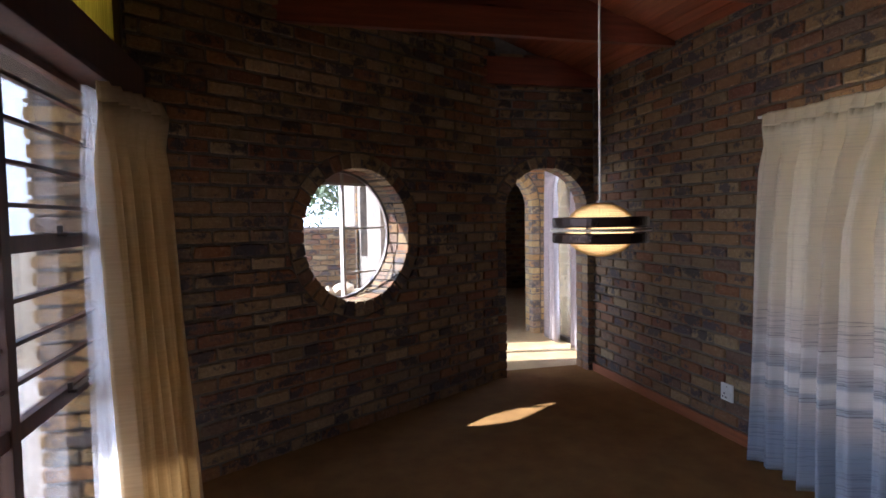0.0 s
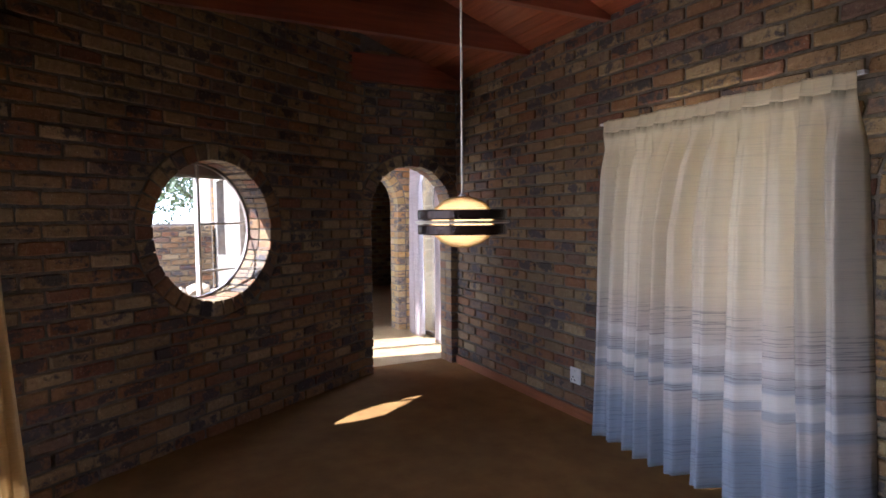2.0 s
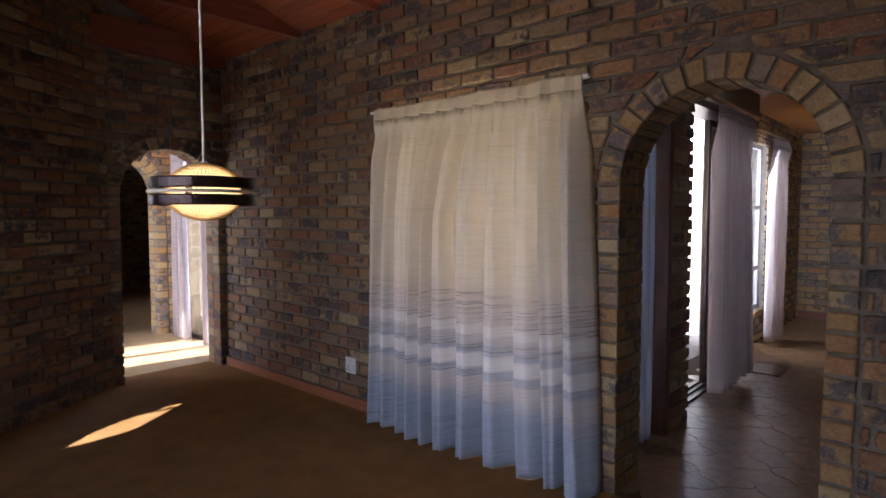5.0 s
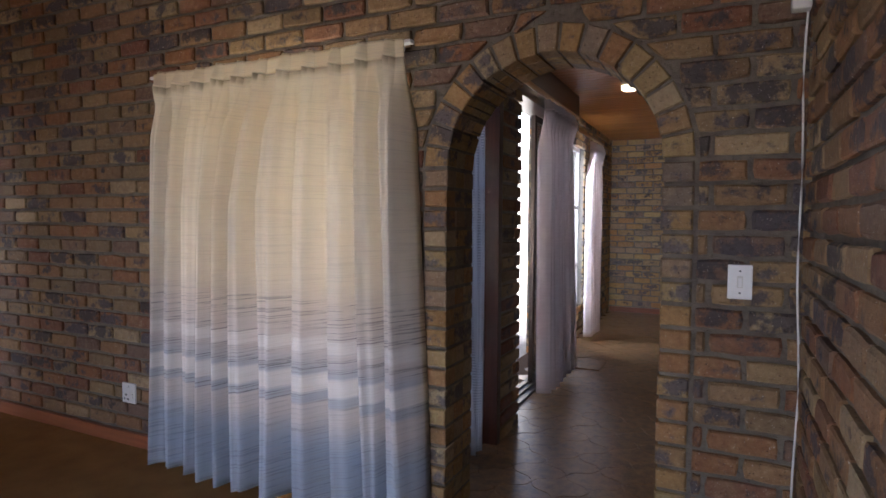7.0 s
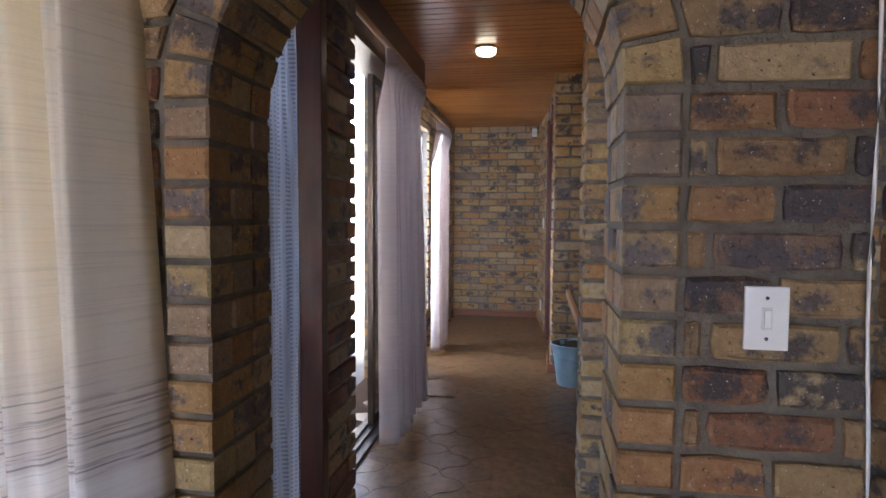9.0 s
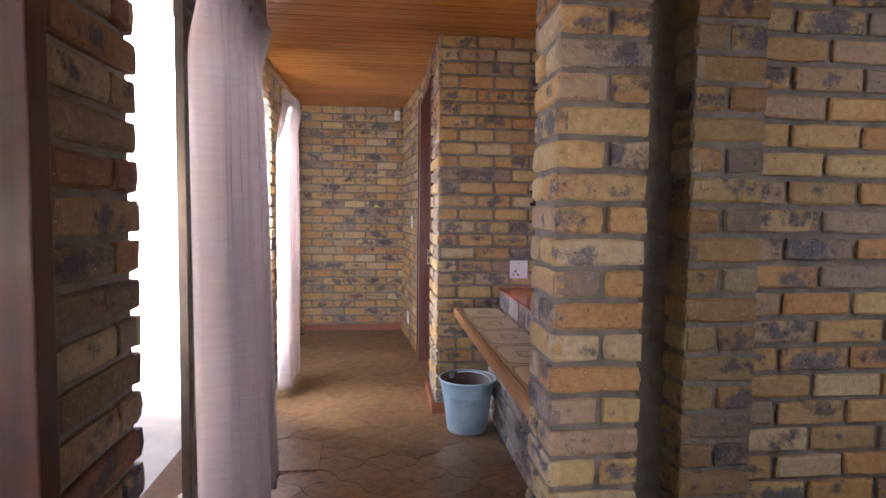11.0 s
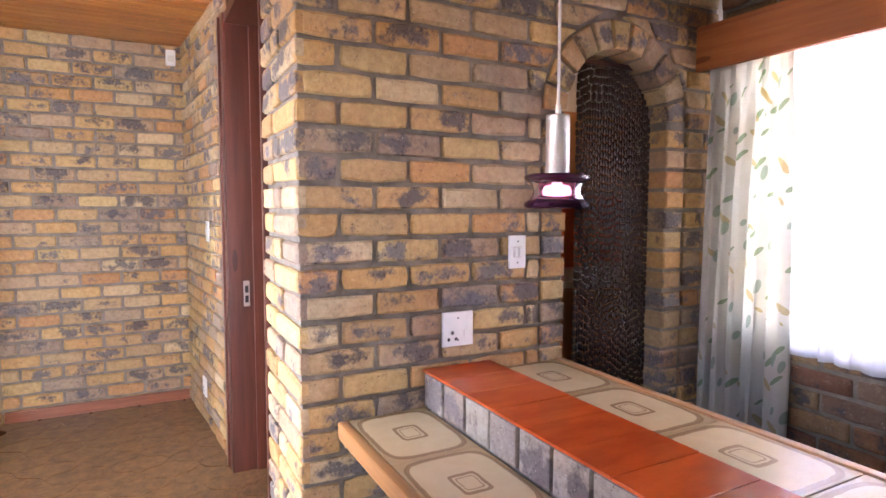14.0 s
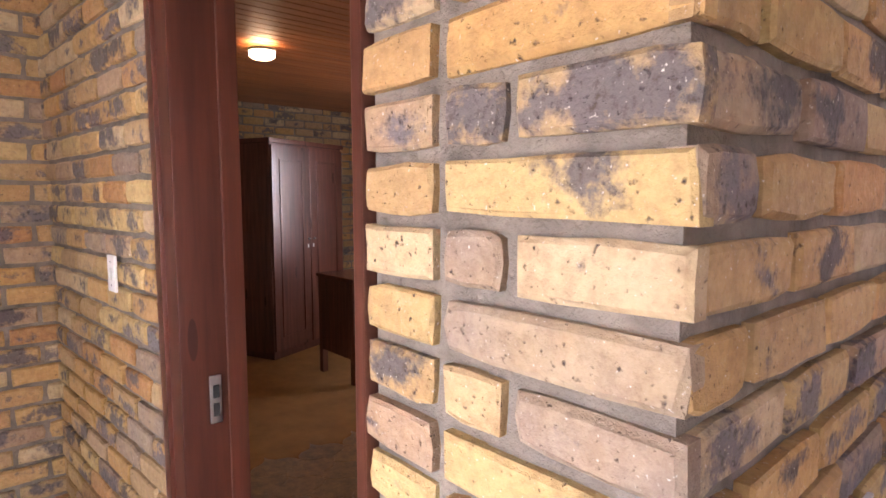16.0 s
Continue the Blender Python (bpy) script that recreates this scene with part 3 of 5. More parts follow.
                                    nxt.append(((e, f), (g, i)))
                        else:
                            nxt.append(((p, q), (r, s)))
                seen_ = []
                for x in nxt:
                    if x not in seen_:
                        seen_.append(x)
                todo = seen_
            for bot, top in todo:
                out.append((bot, top, a0, a1))
    return out


def narrow(L, z0, z1, cut, gap=0.014, start=0):
    """The bricks of a narrow face: one whole brick and one cut in two, turn by turn."""
    out = []
    for k in range(int(z0 / COURSE), int(math.ceil(z1 / COURSE))):
        a0, a1 = k * COURSE, min(k * COURSE + BH, z1)
        if a1 - a0 < 0.02:
            continue
        for p, q in (((0.0, L),) if (k + start) % 2 else ((0.0, cut), (cut + gap, L))):
            out.append(((p, q), (p, q), a0, a1))
    return out


def lay(parent, o, u, n, bricks, material, seed, near=None, singles=120, depth=0.03, front=0.0):
    """Lays bricks on a face of a wall. Those nearest to the point near=(u, z) are objects of their own, made at the end of the file; the rest is one mesh."""
    rng = random.Random(seed)
    fm = wall_frame(o, u, n)
    geo = [slip_geometry(b, t, a0, a1, front, front - depth, rng) for b, t, a0, a1 in bricks]
    if near is not None:
        order = sorted(range(len(geo)), key=lambda i: math.hypot(geo[i][2][0] - near[0], geo[i][2][1] - near[1]))
        LATE.append((parent, fm, [geo[i] for i in order[:singles]], material))
        geo = [geo[i] for i in order[singles:]]
    if geo:
        ob = new("brickwork", mesh_from("brickwork", geo, material, fm))
        ob.parent = parent
        ob["kind"] = "stuff"
    return parent


def ring_bricks(parent, o, u, n, h, material, seed, thick, width=0.106, singles=40):
    """The wedge bricks round an arch or a circle, laid through the wall's thickness."""
    rng = random.Random(seed)
    fm = wall_frame(o, u, n)
    full = h.kind == "circle"
    arc = (2 * math.pi if full else math.pi)
    count = int(round(arc * (h.r + 0.03) / 0.086))
    one, rest = [], []
    layers = max(1, int(round(thick / 0.112)))
    for k, l in product(range(count), range(layers)):
        a0, a1 = arc * k / count + 0.006 / h.r, arc * (k + 1) / count - 0.006 / h.r
        y1 = -l * thick / layers - (0.004 if l else 0)
        y0 = -(l + 1) * thick / layers + 0.004
        j = rng.uniform(-0.003, 0.003)
        quad = [(h.r + j + d, a) for d, a in ((0.0, a0), (width, a0), (width, a1), (0.0, a1))]
        p = [(h.uc - r * math.cos(a), h.zc + r * math.sin(a)) for r, a in quad]
        mu, mz = sum(q[0] for q in p) / 4, sum(q[1] for q in p) / 4
        b = 0.06
        inn = [(q[0] + (mu - q[0]) * b * 1.6, q[1] + (mz - q[1]) * b * 1.6) for q in p]
        f = rng.uniform(-0.003, 0.004)
        vs = [(q[0], y1 + f, q[1]) for q in inn] + [(q[0], y1 + f - 0.006, q[1]) for q in p] + [(q[0], y0, q[1]) for q in p]
        fs = [(3, 2, 1, 0)] + [(k2, (k2 + 1) % 4, 4 + (k2 + 1) % 4, 4 + k2) for k2 in range(4)] + [(4 + k2, 4 + (k2 + 1) % 4, 8 + (k2 + 1) % 4, 8 + k2) for k2 in range(4)] + [(8, 9, 10, 11)]
        (one if l == 0 and len(one) < singles else rest).append((vs, fs, (mu, mz)))
    LATE.append((parent, fm, one, material))
    if rest:
        ob = new("arch_brickwork", mesh_from("arch_brickwork", rest, material, fm))
        ob.parent, ob["kind"] = parent, "stuff"


def jamb_bricks(parent, o, u, n, h, z1, material, seed, thick, singles=24, inset=0.0):
    """The stacked bricks up both sides of an opening, through the wall's thickness."""
    rng = random.Random(seed)
    fm = wall_frame(o, u, n)
    one, rest = [], []
    layers = max(1, int(round(thick / 0.112)))
    for k in range(int(h.z0 / COURSE), int(math.ceil(z1 / COURSE))):
        a0, a1 = k * COURSE, min(k * COURSE + BH, z1)
        if a1 - a0 < 0.02:
            continue
        for s, l in product((0, 1), range(layers)):
            ua = h.u0 - 0.104 if s == 0 else h.u1
            j = rng.uniform(-0.003, 0.003)
            y1, y0 = -l * thick / layers - (0.004 if l else 0), -(l + 1) * thick / layers + 0.004
            cs = [(ua + j, a0), (ua + 0.104 + j, a0), (ua + 0.104 + j, a1), (ua + j, a1)]
            mu, mz = ua + 0.052, (a0 + a1) / 2
            inn = [(q[0] + math.copysign(0.006, mu - q[0]), q[1] + math.copysign(0.006, mz - q[1])) for q in cs]
            f = rng.uniform(-0.003, 0.004)
            vs = [(q[0], y1 + f, q[1]) for q in inn] + [(q[0], y1 + f - 0.006, q[1]) for q in cs] + [(q[0], y0, q[1]) for q in cs]
            fs = [(0, 1, 2, 3)] + [(4 + i, 4 + (i + 1) % 4, (i + 1) % 4, i) for i in range(4)] + [(8 + i, 8 + (i + 1) % 4, 4 + (i + 1) % 4, 4 + i) for i in range(4)] + [(11, 10, 9, 8)]
            (one if l == 0 and len(one) < singles * 2 else rest).append((vs, fs, (mu, mz)))
    LATE.append((parent, fm, one, material))
    if rest:
        ob = new("jamb_brickwork", mesh_from("jamb_brickwork", rest, material, fm))
        ob.parent, ob["kind"] = parent, "stuff"


def core(name, o, u, n, L, z0, z1, thick, holes, label, recess=0.017, ztop=None, grow=0.006, inset=(0.0, 0.0), mortar=M_MORTAR):
    """The mortar body of a wall, with its openings cut through."""
    fm = wall_frame(o, u, n)
    bm = bmesh.new()
    cuts = {inset[0], L - inset[1]}
    for h in holes:
        seg = 1 if h.kind == "rect" else 28
        for k in range(seg + 1):
            cuts.add(min(max(h.uc - (h.r + grow) * math.cos(math.pi * k / seg), inset[0]), L - inset[1]))
    cuts = sorted(cuts)
    for a, c in zip(cuts, cuts[1:]):
        if c - a < 1e-5:
            continue
        m = (a + c) / 2
        top = ztop(m) if ztop else z1
        spans = [(z0, top)]
        for h in holes:
            if not (h.u0 - grow < m < h.u1 + grow):
                continue
            d = max((h.r + grow) ** 2 - (m - h.uc) ** 2, 0.0) ** 0.5
            lo = h.z0 if h.kind != "circle" else h.zc - d
            hi = h.z1 if h.kind == "rect" else h.zc + d
            spans = [s for p, q in spans for s in ((p, min(q, lo)), (max(p, hi), q)) if s[1] - s[0] > 1e-4]
        for p, q in spans:
            r = bmesh.ops.create_cube(bm, size=1.0, matrix=fm @ Matrix.Translation((m, -(thick + recess) / 2, (p + q) / 2)) @ Matrix.Diagonal((c - a, thick - recess, q - p, 1)))
    return tagged(mesh_ob(name, bm, mortar), label, "wall", kind="structure")


# ---- large structure: the room with the round window ----
def ceil_z(x):
    return 2.745 + (2.745 - x) * 0.37


CEIL = 2.45
WT = 0.29
bm = box(-0.95, -2.5, -0.12, 2.745, 5.03, 0.0)
floor_room = tagged(mesh_ob("floor_carpet", bm, M_CARPET), "brown fitted carpet on the floor of the dim room", "floor", kind="structure")

U1 = Hole("arch", 0.435, 1.28, 0.0, 1.948)
UW = Hole("rect", 1.60, 2.80, 0.30, 1.93)
w1_o, w1_u, w1_n = (2.745, -0.04), (0, 1), (-1, 0)
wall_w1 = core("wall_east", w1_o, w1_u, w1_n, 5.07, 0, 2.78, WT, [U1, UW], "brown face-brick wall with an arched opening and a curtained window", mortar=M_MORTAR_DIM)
lay(wall_w1, w1_o, w1_u, w1_n, courses(5.07, 0, 2.76, [U1, UW], 0.05), M_BRICK_RED_DIM, 11, near=(0.6, 1.2), singles=300)
ring_bricks(wall_w1, w1_o, w1_u, w1_n, U1, M_BRICK_SHADED, 12, WT)
jamb_bricks(wall_w1, w1_o, w1_u, w1_n, U1, U1.zc, M_BRICK_SHADED, 13, WT)

UR = Hole("circle", 1.59 - 0.47, 1.59 + 0.47, 1.371 - 0.47, 1.371 + 0.47)
rw_o, rw_u, rw_n = (1.78, 5.02), (-0.836, -0.549), (0.549, -0.836)
RT = 0.24
wall_r = core("wall_round_window", rw_o, rw_u, rw_n, 3.09, 0, 3.0, RT, [UR], "shade-darkened face-brick wall pierced by a round window", ztop=lambda u: ceil_z(1.78 - 0.836 * u), mortar=M_MORTAR_DIM)
lay(wall_r, rw_o, rw_u, rw_n, [b for b in courses(3.09, 0, 4.1, [UR], 0.1) if b[3] < ceil_z(1.78 - 0.836 * b[0][0])], M_BRICK_RED_DIM, 21, near=(1.59, 1.37), singles=260)
ring_bricks(wall_r, rw_o, rw_u, rw_n, UR, M_BRICK_RED_DIM, 22, RT, singles=60)

UA = Hole("arch", 0.065, 0.885, 0.0, 1.93)
aw_o, aw_u, aw_n = (2.745, 5.03), (-1, 0), (0, -1)
AT = 0.24
wall_a = core("wall_north", aw_o, aw_u, aw_n, 0.965, 0, 3.1, AT, [UA], "shade-darkened face-brick wall with an arched doorway", mortar=M_MORTAR_DIM)
lay(wall_a, aw_o, aw_u, aw_n, courses(0.965, 0, 2.95, [UA]), M_BRICK_RED_DIM, 31, near=(0.5, 2.1), singles=120)
ring_bricks(wall_a, aw_o, aw_u, aw_n, UA, M_BRICK_RED_DIM, 32, AT)
jamb_bricks(wall_a, aw_o, aw_u, aw_n, UA, UA.zc, M_BRICK_RED_DIM, 33, AT)

tagged(mesh_ob("wall_corner", boxes([(2.735, 5.06, -0.1, 3.052, 5.268, 3.3), (2.75, 5.02, -0.1, 3.052, 5.06, 3.3)]), M_MORTAR), "brick corner between the east and north walls", "wall", kind="structure")

# the wall with the tall window beside the gold curtain
UL = Hole("rect", 0.32, 3.2, 0.12, 2.06)
UAM = Hole("rect", 0.14, 1.6, 2.28, 2.72)
lw_o, lw_u, lw_n = (-0.8, 3.42), (0, -1), (1, 0)
wall_l = core("wall_west", lw_o, lw_u, lw_n, 5.92, 0, 4.1, 0.24, [UL, UAM], "shade-darkened face-brick wall with a tall steel window", mortar=M_MORTAR_DIM)
lay(wall_l, lw_o, lw_u, lw_n, courses(5.92, 0, 4.05, [UL, UAM], ring=0.0, jamb=0.0), M_BRICK_RED_DIM, 41, near=(0.2, 1.5), singles=60)
reveal = tagged(mesh_ob("wall_west_buttress", boxes([(-1.17, 3.12, -0.1, -1.04, 3.42, 3.6)]), M_MORTAR), "brick buttress outside the tall window", "wall", kind="structure")
lay(reveal, (-0.85, 3.10), (-1, 0), (0, -1), [b for b in narrow(0.33, 0, 2.06, 0.16) if b[2] > 0.1], M_BRICK, 42, front=0.012)
rs_o, rs_u, rs_n = (1.45, -0.04), (1, 0), (0, 1)
wall_s = core("wall_south", rs_o, rs_u, rs_n, 1.295, 0, 3.2, 0.24, [], "face-brick return wall beside the arch", ztop=lambda u: ceil_z(1.45 + u), mortar=M_MORTAR_DIM)
lay(wall_s, rs_o, rs_u, rs_n, [b for b in courses(1.295, 0, 3.2, [], 0.13, ends=(0, 0.002)) if b[3] < ceil_z(1.45 + b[0][1])], M_BRICK_RED_DIM, 51, near=(1.1, 1.3), singles=160)
tagged(mesh_ob("wall_back", boxes([(1.45, -2.5, 0, 1.69, -0.28, 3.3), (-1.04, -2.74, 0, 1.69, -2.5, 4.2)]), M_BRICK_RED_DIM), "plain brick walls behind the room", "wall", kind="structure")


def sloped_ceiling():
    bm = bmesh.new()
    slope = math.atan(0.37)
    x, w, k = 2.74, 0.088, 0
    while x > -1.1:
        x2 = x - w
        for ys in ((-2.6, 5.1),):
            y0, y1 = ys
            c = [(x, ceil_z(x)), (x2 + 0.006, ceil_z(x2 + 0.006))]
            vs = [bm.verts.new((px_, yy, zz + dz)) for dz in (0, 0.02) for yy in (y0, y1) for px_, zz in c]
            for f in ((0, 1, 3, 2), (4, 6, 7, 5), (0, 2, 6, 4), (1, 5, 7, 3), (0, 4, 5, 1), (2, 3, 7, 6)):
                bm.faces.new([vs[i] for i in f])
        vs = [bm.verts.new((px_, yy, ceil_z(px_) + 0.008)) for yy in (-2.6, 5.1) for px_ in (x2 - 0.002, x2 + 0.008)]
        bm.faces.new((vs[0], vs[1], vs[3], vs[2]))
        x = x2
    return bm


tagged(mesh_ob("ceiling_room", sloped_ceiling(), M_CEIL_RED), "sloping ceiling of varnished red-brown timber boards", "ceiling", kind="structure")
tagged(mesh_ob("roof_room", boxes([(-1.6, -2.9, 4.25, 3.1, 5.3, 4.35)]), M_ROOF), "roof sheet above the room", "roof", kind="structure")
for yb in (3.81, 2.92, 1.9, 0.6):
    b = thing("ceiling_beam", "varnished red-brown timber tie beam under the sloping ceiling", "beam", "tie beams of the room")
    part("tie_beam", box(-0.8, yb, 2.715, 2.745, yb + 0.06, 2.90, 0.006), M_BEAM, b)
    bm = bmesh.new()
    vs = [bm.verts.new(p) for y_ in (yb + 0.02, yb + 0.045) for p in ((-0.8, y_, 2.89), (2.35, y_, 2.89), (-0.8, y_, ceil_z(-0.8)))]
    for f in ((0, 1, 2), (5, 4, 3), (0, 3, 4, 1), (1, 4, 5, 2), (2, 5, 3, 0)):
        bm.faces.new([vs[i] for i in f])
    part("infill_board", bm, M_BEAM, b)
tagged(mesh_ob("ceiling_fascia", boxes([(0.2, 4.95, 2.66, 2.745, 5.02, 2.9)]), M_BEAM), "dark red timber fascia along the top of the wall", "trim", kind="structure")

# ---- lobby behind the arched doorway ----
tagged(mesh_ob("floor_lobby", box(1.2, 5.27, -0.12, 5.5, 11.6, -0.002), M_LOBBY), "polished tan floor of the sunny lobby", "floor", kind="structure")
tagged(mesh_ob("threshold_lobby", box(1.78, 5.03, -0.1, 2.745, 5.27, -0.001), M_CARPET), "carpet in the arched doorway", "floor", kind="structure")
lb_o, lb_u, lb_n = (3.3, 6.85), (-1, 0), (0, -1)
wall_b = core("wall_lobby", lb_o, lb_u, lb_n, 2.1, 0, 2.6, 0.24, [Hole("arch", 0.42, 1.30, 0.0, 2.05)], "face-brick wall with a second arch in the lobby")
HB = Hole("arch", 0.42, 1.30, 0.0, 2.05)
lay(wall_b, lb_o, lb_u, lb_n, courses(2.1, 0, 2.55, [HB]), M_BRICK, 61)
ring_bricks(wall_b, lb_o, lb_u, lb_n, HB, M_BRICK, 62, 0.24)
jamb_bricks(wall_b, lb_o, lb_u, lb_n, HB, HB.zc, M_BRICK, 63, 0.24)
tagged(mesh_ob("wall_lobby_east", boxes([(3.05, 5.27, 0, 3.3, 5.62, 2.6), (3.05, 6.6, 0, 3.3, 6.85, 2.6), (3.05, 5.62, 2.1, 3.3, 6.6, 2.6)]), M_BRICK), "brick wall round the lobby's glazed door", "wall", kind="structure")
tagged(mesh_ob("wall_lobby_west", boxes([(1.2, 5.05, 2.2, 1.4, 6.85, 2.6), (1.2, 5.05, 0, 1.4, 5.72, 2.6), (1.2, 6.10, 0, 1.4, 6.18, 2.2), (1.2, 6.62, 0, 1.4, 6.85, 2.6)]), M_BRICK), "brick wall round the lobby's sunny window", "wall", kind="structure")
tagged(mesh_ob("ceiling_lobby", boxes([(1.2, 5.27, 2.55, 3.3, 7.0, 2.65), (1.0, 7.0, 2.55, 5.6, 11.7, 2.65)]), M_CEIL_RED), "timber ceiling of the lobby", "ceiling", kind="structure")
# The west side's opening is unseen, added to let dim sky light in.
far_w = tagged(mesh_ob("wall_far_room", boxes([(1.0, 11.5, -0.1, 5.6, 11.7, 2.6), (5.4, 7.09, 0, 5.6, 11.5, 2.6), (1.0, 7.09, 0, 1.2, 8.5, 2.6), (1.0, 9.4, 0, 1.2, 11.5, 2.6), (1.0, 8.5, 0, 1.2, 9.4, 0.9), (1.0, 8.5, 2.0, 1.2, 9.4, 2.6), (3.3, 6.85, 0, 5.6, 7.09, 2.6)]), M_MORTAR), "brick walls of the dark room beyond the lobby", "wall", kind="structure")
lay(far_w, (5.4, 11.5), (-1, 0), (0, -1), courses(4.2, 0, 2.55, []), M_BRICK_RED_DIM, 64, depth=0.03, front=0.01)

# ---- the passage, the counter room and what lies behind ----
tagged(mesh_ob("floor_passage", box(2.745, -1.65, -0.14, 9.16, 1.9, -0.006), M_GROUT), "grouted bed of the tiled passage floor", "floor", kind="structure")
left = core("wall_passage_north", (4.06, 1.34), (-1, 0), (0, -1), 0.34, 0, CEIL, 0.26, [], "face-brick pier between the glazed doors", inset=(0.014, 0))
# The redder, darkened brick puts this pier's shade into its colour.
lay(left, (4.06, 1.34), (-1, 0), (0, -1), narrow(0.34, 0, CEIL, 0.106), M_BRICK_RED_DIM, 71, near=(0.1, 1.2), singles=60)
lay(left, (4.06, 1.60), (0, -1), (1, 0), narrow(0.26, 0, CEIL, 0.12, start=1), M_BRICK_RED_DIM, 72, near=(0.1, 1.2), singles=60)
nw = core("wall_passage_window", (9.15, 1.64), (-1, 0), (0, -1), 3.15, 0, CEIL, 0.26, [Hole("rect", 1.82, 2.88, 0.33, 2.13)], "face-brick wall with a tall steel window in the passage")
lay(nw, (9.15, 1.64), (-1, 0), (0, -1), courses(3.15, 0, CEIL, [Hole("rect", 1.82, 2.88, 0.33, 2.13)], ring=0, jamb=0), M_BRICK, 73)
lay(nw, (6.0, 1.90), (0, -1), (-1, 0), narrow(0.26, 0, CEIL, 0.13), M_BRICK, 74)
tagged(mesh_ob("lintel_passage", boxes([(3.035, 1.42, 2.14, 6.0, 1.62, CEIL)]), M_DARKWOOD), "dark timber lintel above the glazed doors", "trim", kind="structure")

end = core("wall_passage_end", (9.15, 0.44), (0, 1), (-1, 0), 1.22, 0, CEIL, 0.24, [], "yellow face-brick wall at the passage's end")
lay(end, (9.15, 0.44), (0, 1), (-1, 0), courses(1.2, 0, CEIL, [], 0.06), M_BRICK, 81, near=(0.3, 1.2), singles=300)
door_w = core("wall_passage_door", (7.905, 0.455), (1, 0.0843), (-0.0843, 1), 1.25, 0, CEIL, 0.22, [], "yellow face-brick wall beside the bedroom door")
lay(door_w, (7.905, 0.455), (1, 0.0843), (-0.0843, 1), courses(1.245, 0, CEIL, [], 0.16), M_BRICK, 82, near=(0.3, 1.2), singles=150)
over = core("wall_over_door", (6.93, 0.45), (1, 0), (0, 1), 1.02, 2.30, CEIL, 0.22, [], "face-brick course above the bedroom door")
lay(over, (6.93, 0.45), (1, 0), (0, 1), courses(1.02, 2.295, CEIL, []), M_BRICK, 83)

UK = Hole("arch", 0.295, 0.825, 0.0, 1.98)
pw_o, pw_u, pw_n = (6.44, -1.40), (0, 1), (-1, 0)
PT = 0.25
pier = core("wall_counter", pw_o, pw_u, pw_n, 1.837, 0, 2.6, PT, [UK], "yellow and grey face-brick wall above the counter, with a small arch", inset=(0, 0.014))
lay(pier, pw_o, pw_u, pw_n, courses(1.837, 0, CEIL, [UK], 0.19, ends=(0, 0.002)), M_BRICK, 91, near=(1.4, 1.3), singles=300)
ring_bricks(pier, pw_o, pw_u, pw_n, UK, M_BRICK, 92, PT)
jamb_bricks(pier, pw_o, pw_u, pw_n, UK, UK.zc, M_BRICK, 93, PT)
core2 = core("wall_pier_side", (6.69, 0.437), (1, 0), (0, 1), 0.24, 0, CEIL, 0.22, [], "side of the face-brick pier towards the bedroom door", inset=(-0.02, 0.004))
lay(core2, (6.44, 0.437), (1, 0), (0, 1), narrow(0.318, 0, CEIL, 0.200, 0.018), M_BRICK, 94, near=(0.15, 1.3), singles=110)
lay(core2, (6.782, 0.437), (1, 0), (0, 1), [((0.0, 0.152), (0.0, 0.152), k * COURSE, min(k * COURSE + BH, CEIL)) for k in range(29)], M_BRICK, 95, near=(0.1, 1.3), singles=60)

# brick pillar and the wall behind it
pillar = core("wall_pillar", (4.16, 0.11), (0, 1), (-1, 0), 0.25, 0, CEIL, 0.22, [], "square face-brick pillar at the counter's end", recess=0.012, inset=(0.010, 0.010))
lay(pillar, (4.16, 0.11), (0, 1), (-1, 0), narrow(0.248, 0, CEIL, 0.106, start=1), M_BRICK, 101, near=(0.1, 1.3), singles=70)
lay(pillar, (4.16, 0.36), (1, 0), (0, 1), narrow(0.22, 0, CEIL, 0.125), M_BRICK, 102, near=(0.1, 1.3), singles=70)
lay(pillar, (4.38, 0.36), (0, -1), (1, 0), narrow(0.23, 0, CEIL, 0.106), M_BRICK, 103)
# This pier's shade is put into its darkened brick.
pil2 = core("wall_pillar_back", (4.24, -0.27), (0, 1), (-1, 0), 0.22, 0, CEIL, 0.14, [], "face-brick pier behind the pillar, its brick darkened as if shaded", recess=0.012, inset=(0, 0.010))
lay(pil2, (4.24, -0.27), (0, 1), (-1, 0), narrow(0.218, 0, CEIL, 0.11, start=1), M_BRICK_SHADED, 104, near=(0.13, 1.3), singles=60)
lay(pil2, (4.24, -0.05), (1, 0), (0, 1), [((0.0, 0.118), (0.0, 0.118), k * COURSE, min(k * COURSE + BH, CEIL)) for k in range(29)], M_BRICK_SHADED, 106, near=(0.05, 1.3), singles=30)
# Backing added to close the gap; its darker mortar paints the slot's shade.
tagged(mesh_ob("wall_pillar_gap", box(4.352, -0.065, 0, 4.376, 0.125, CEIL), M_MORTAR_DIM), "darkened mortar backing that closes the gap beside the pillar", "wall", kind="structure")
pil3 = core("wall_behind_pillar", (4.33, -1.40), (0, 1), (-1, 0), 1.28, 0, CEIL, 0.2, [], "yellow face-brick wall beyond the pillar")
lay(pil3, (4.33, -1.40), (0, 1), (-1, 0), courses(1.28, 0, CEIL, [], 0.06), M_BRICK, 105, near=(1.1, 1.2), singles=120)

# Wall and opening are out of view, added to light the wall opposite.
UN = Hole("rect", 0.23, 0.93, 0.95, 1.95)
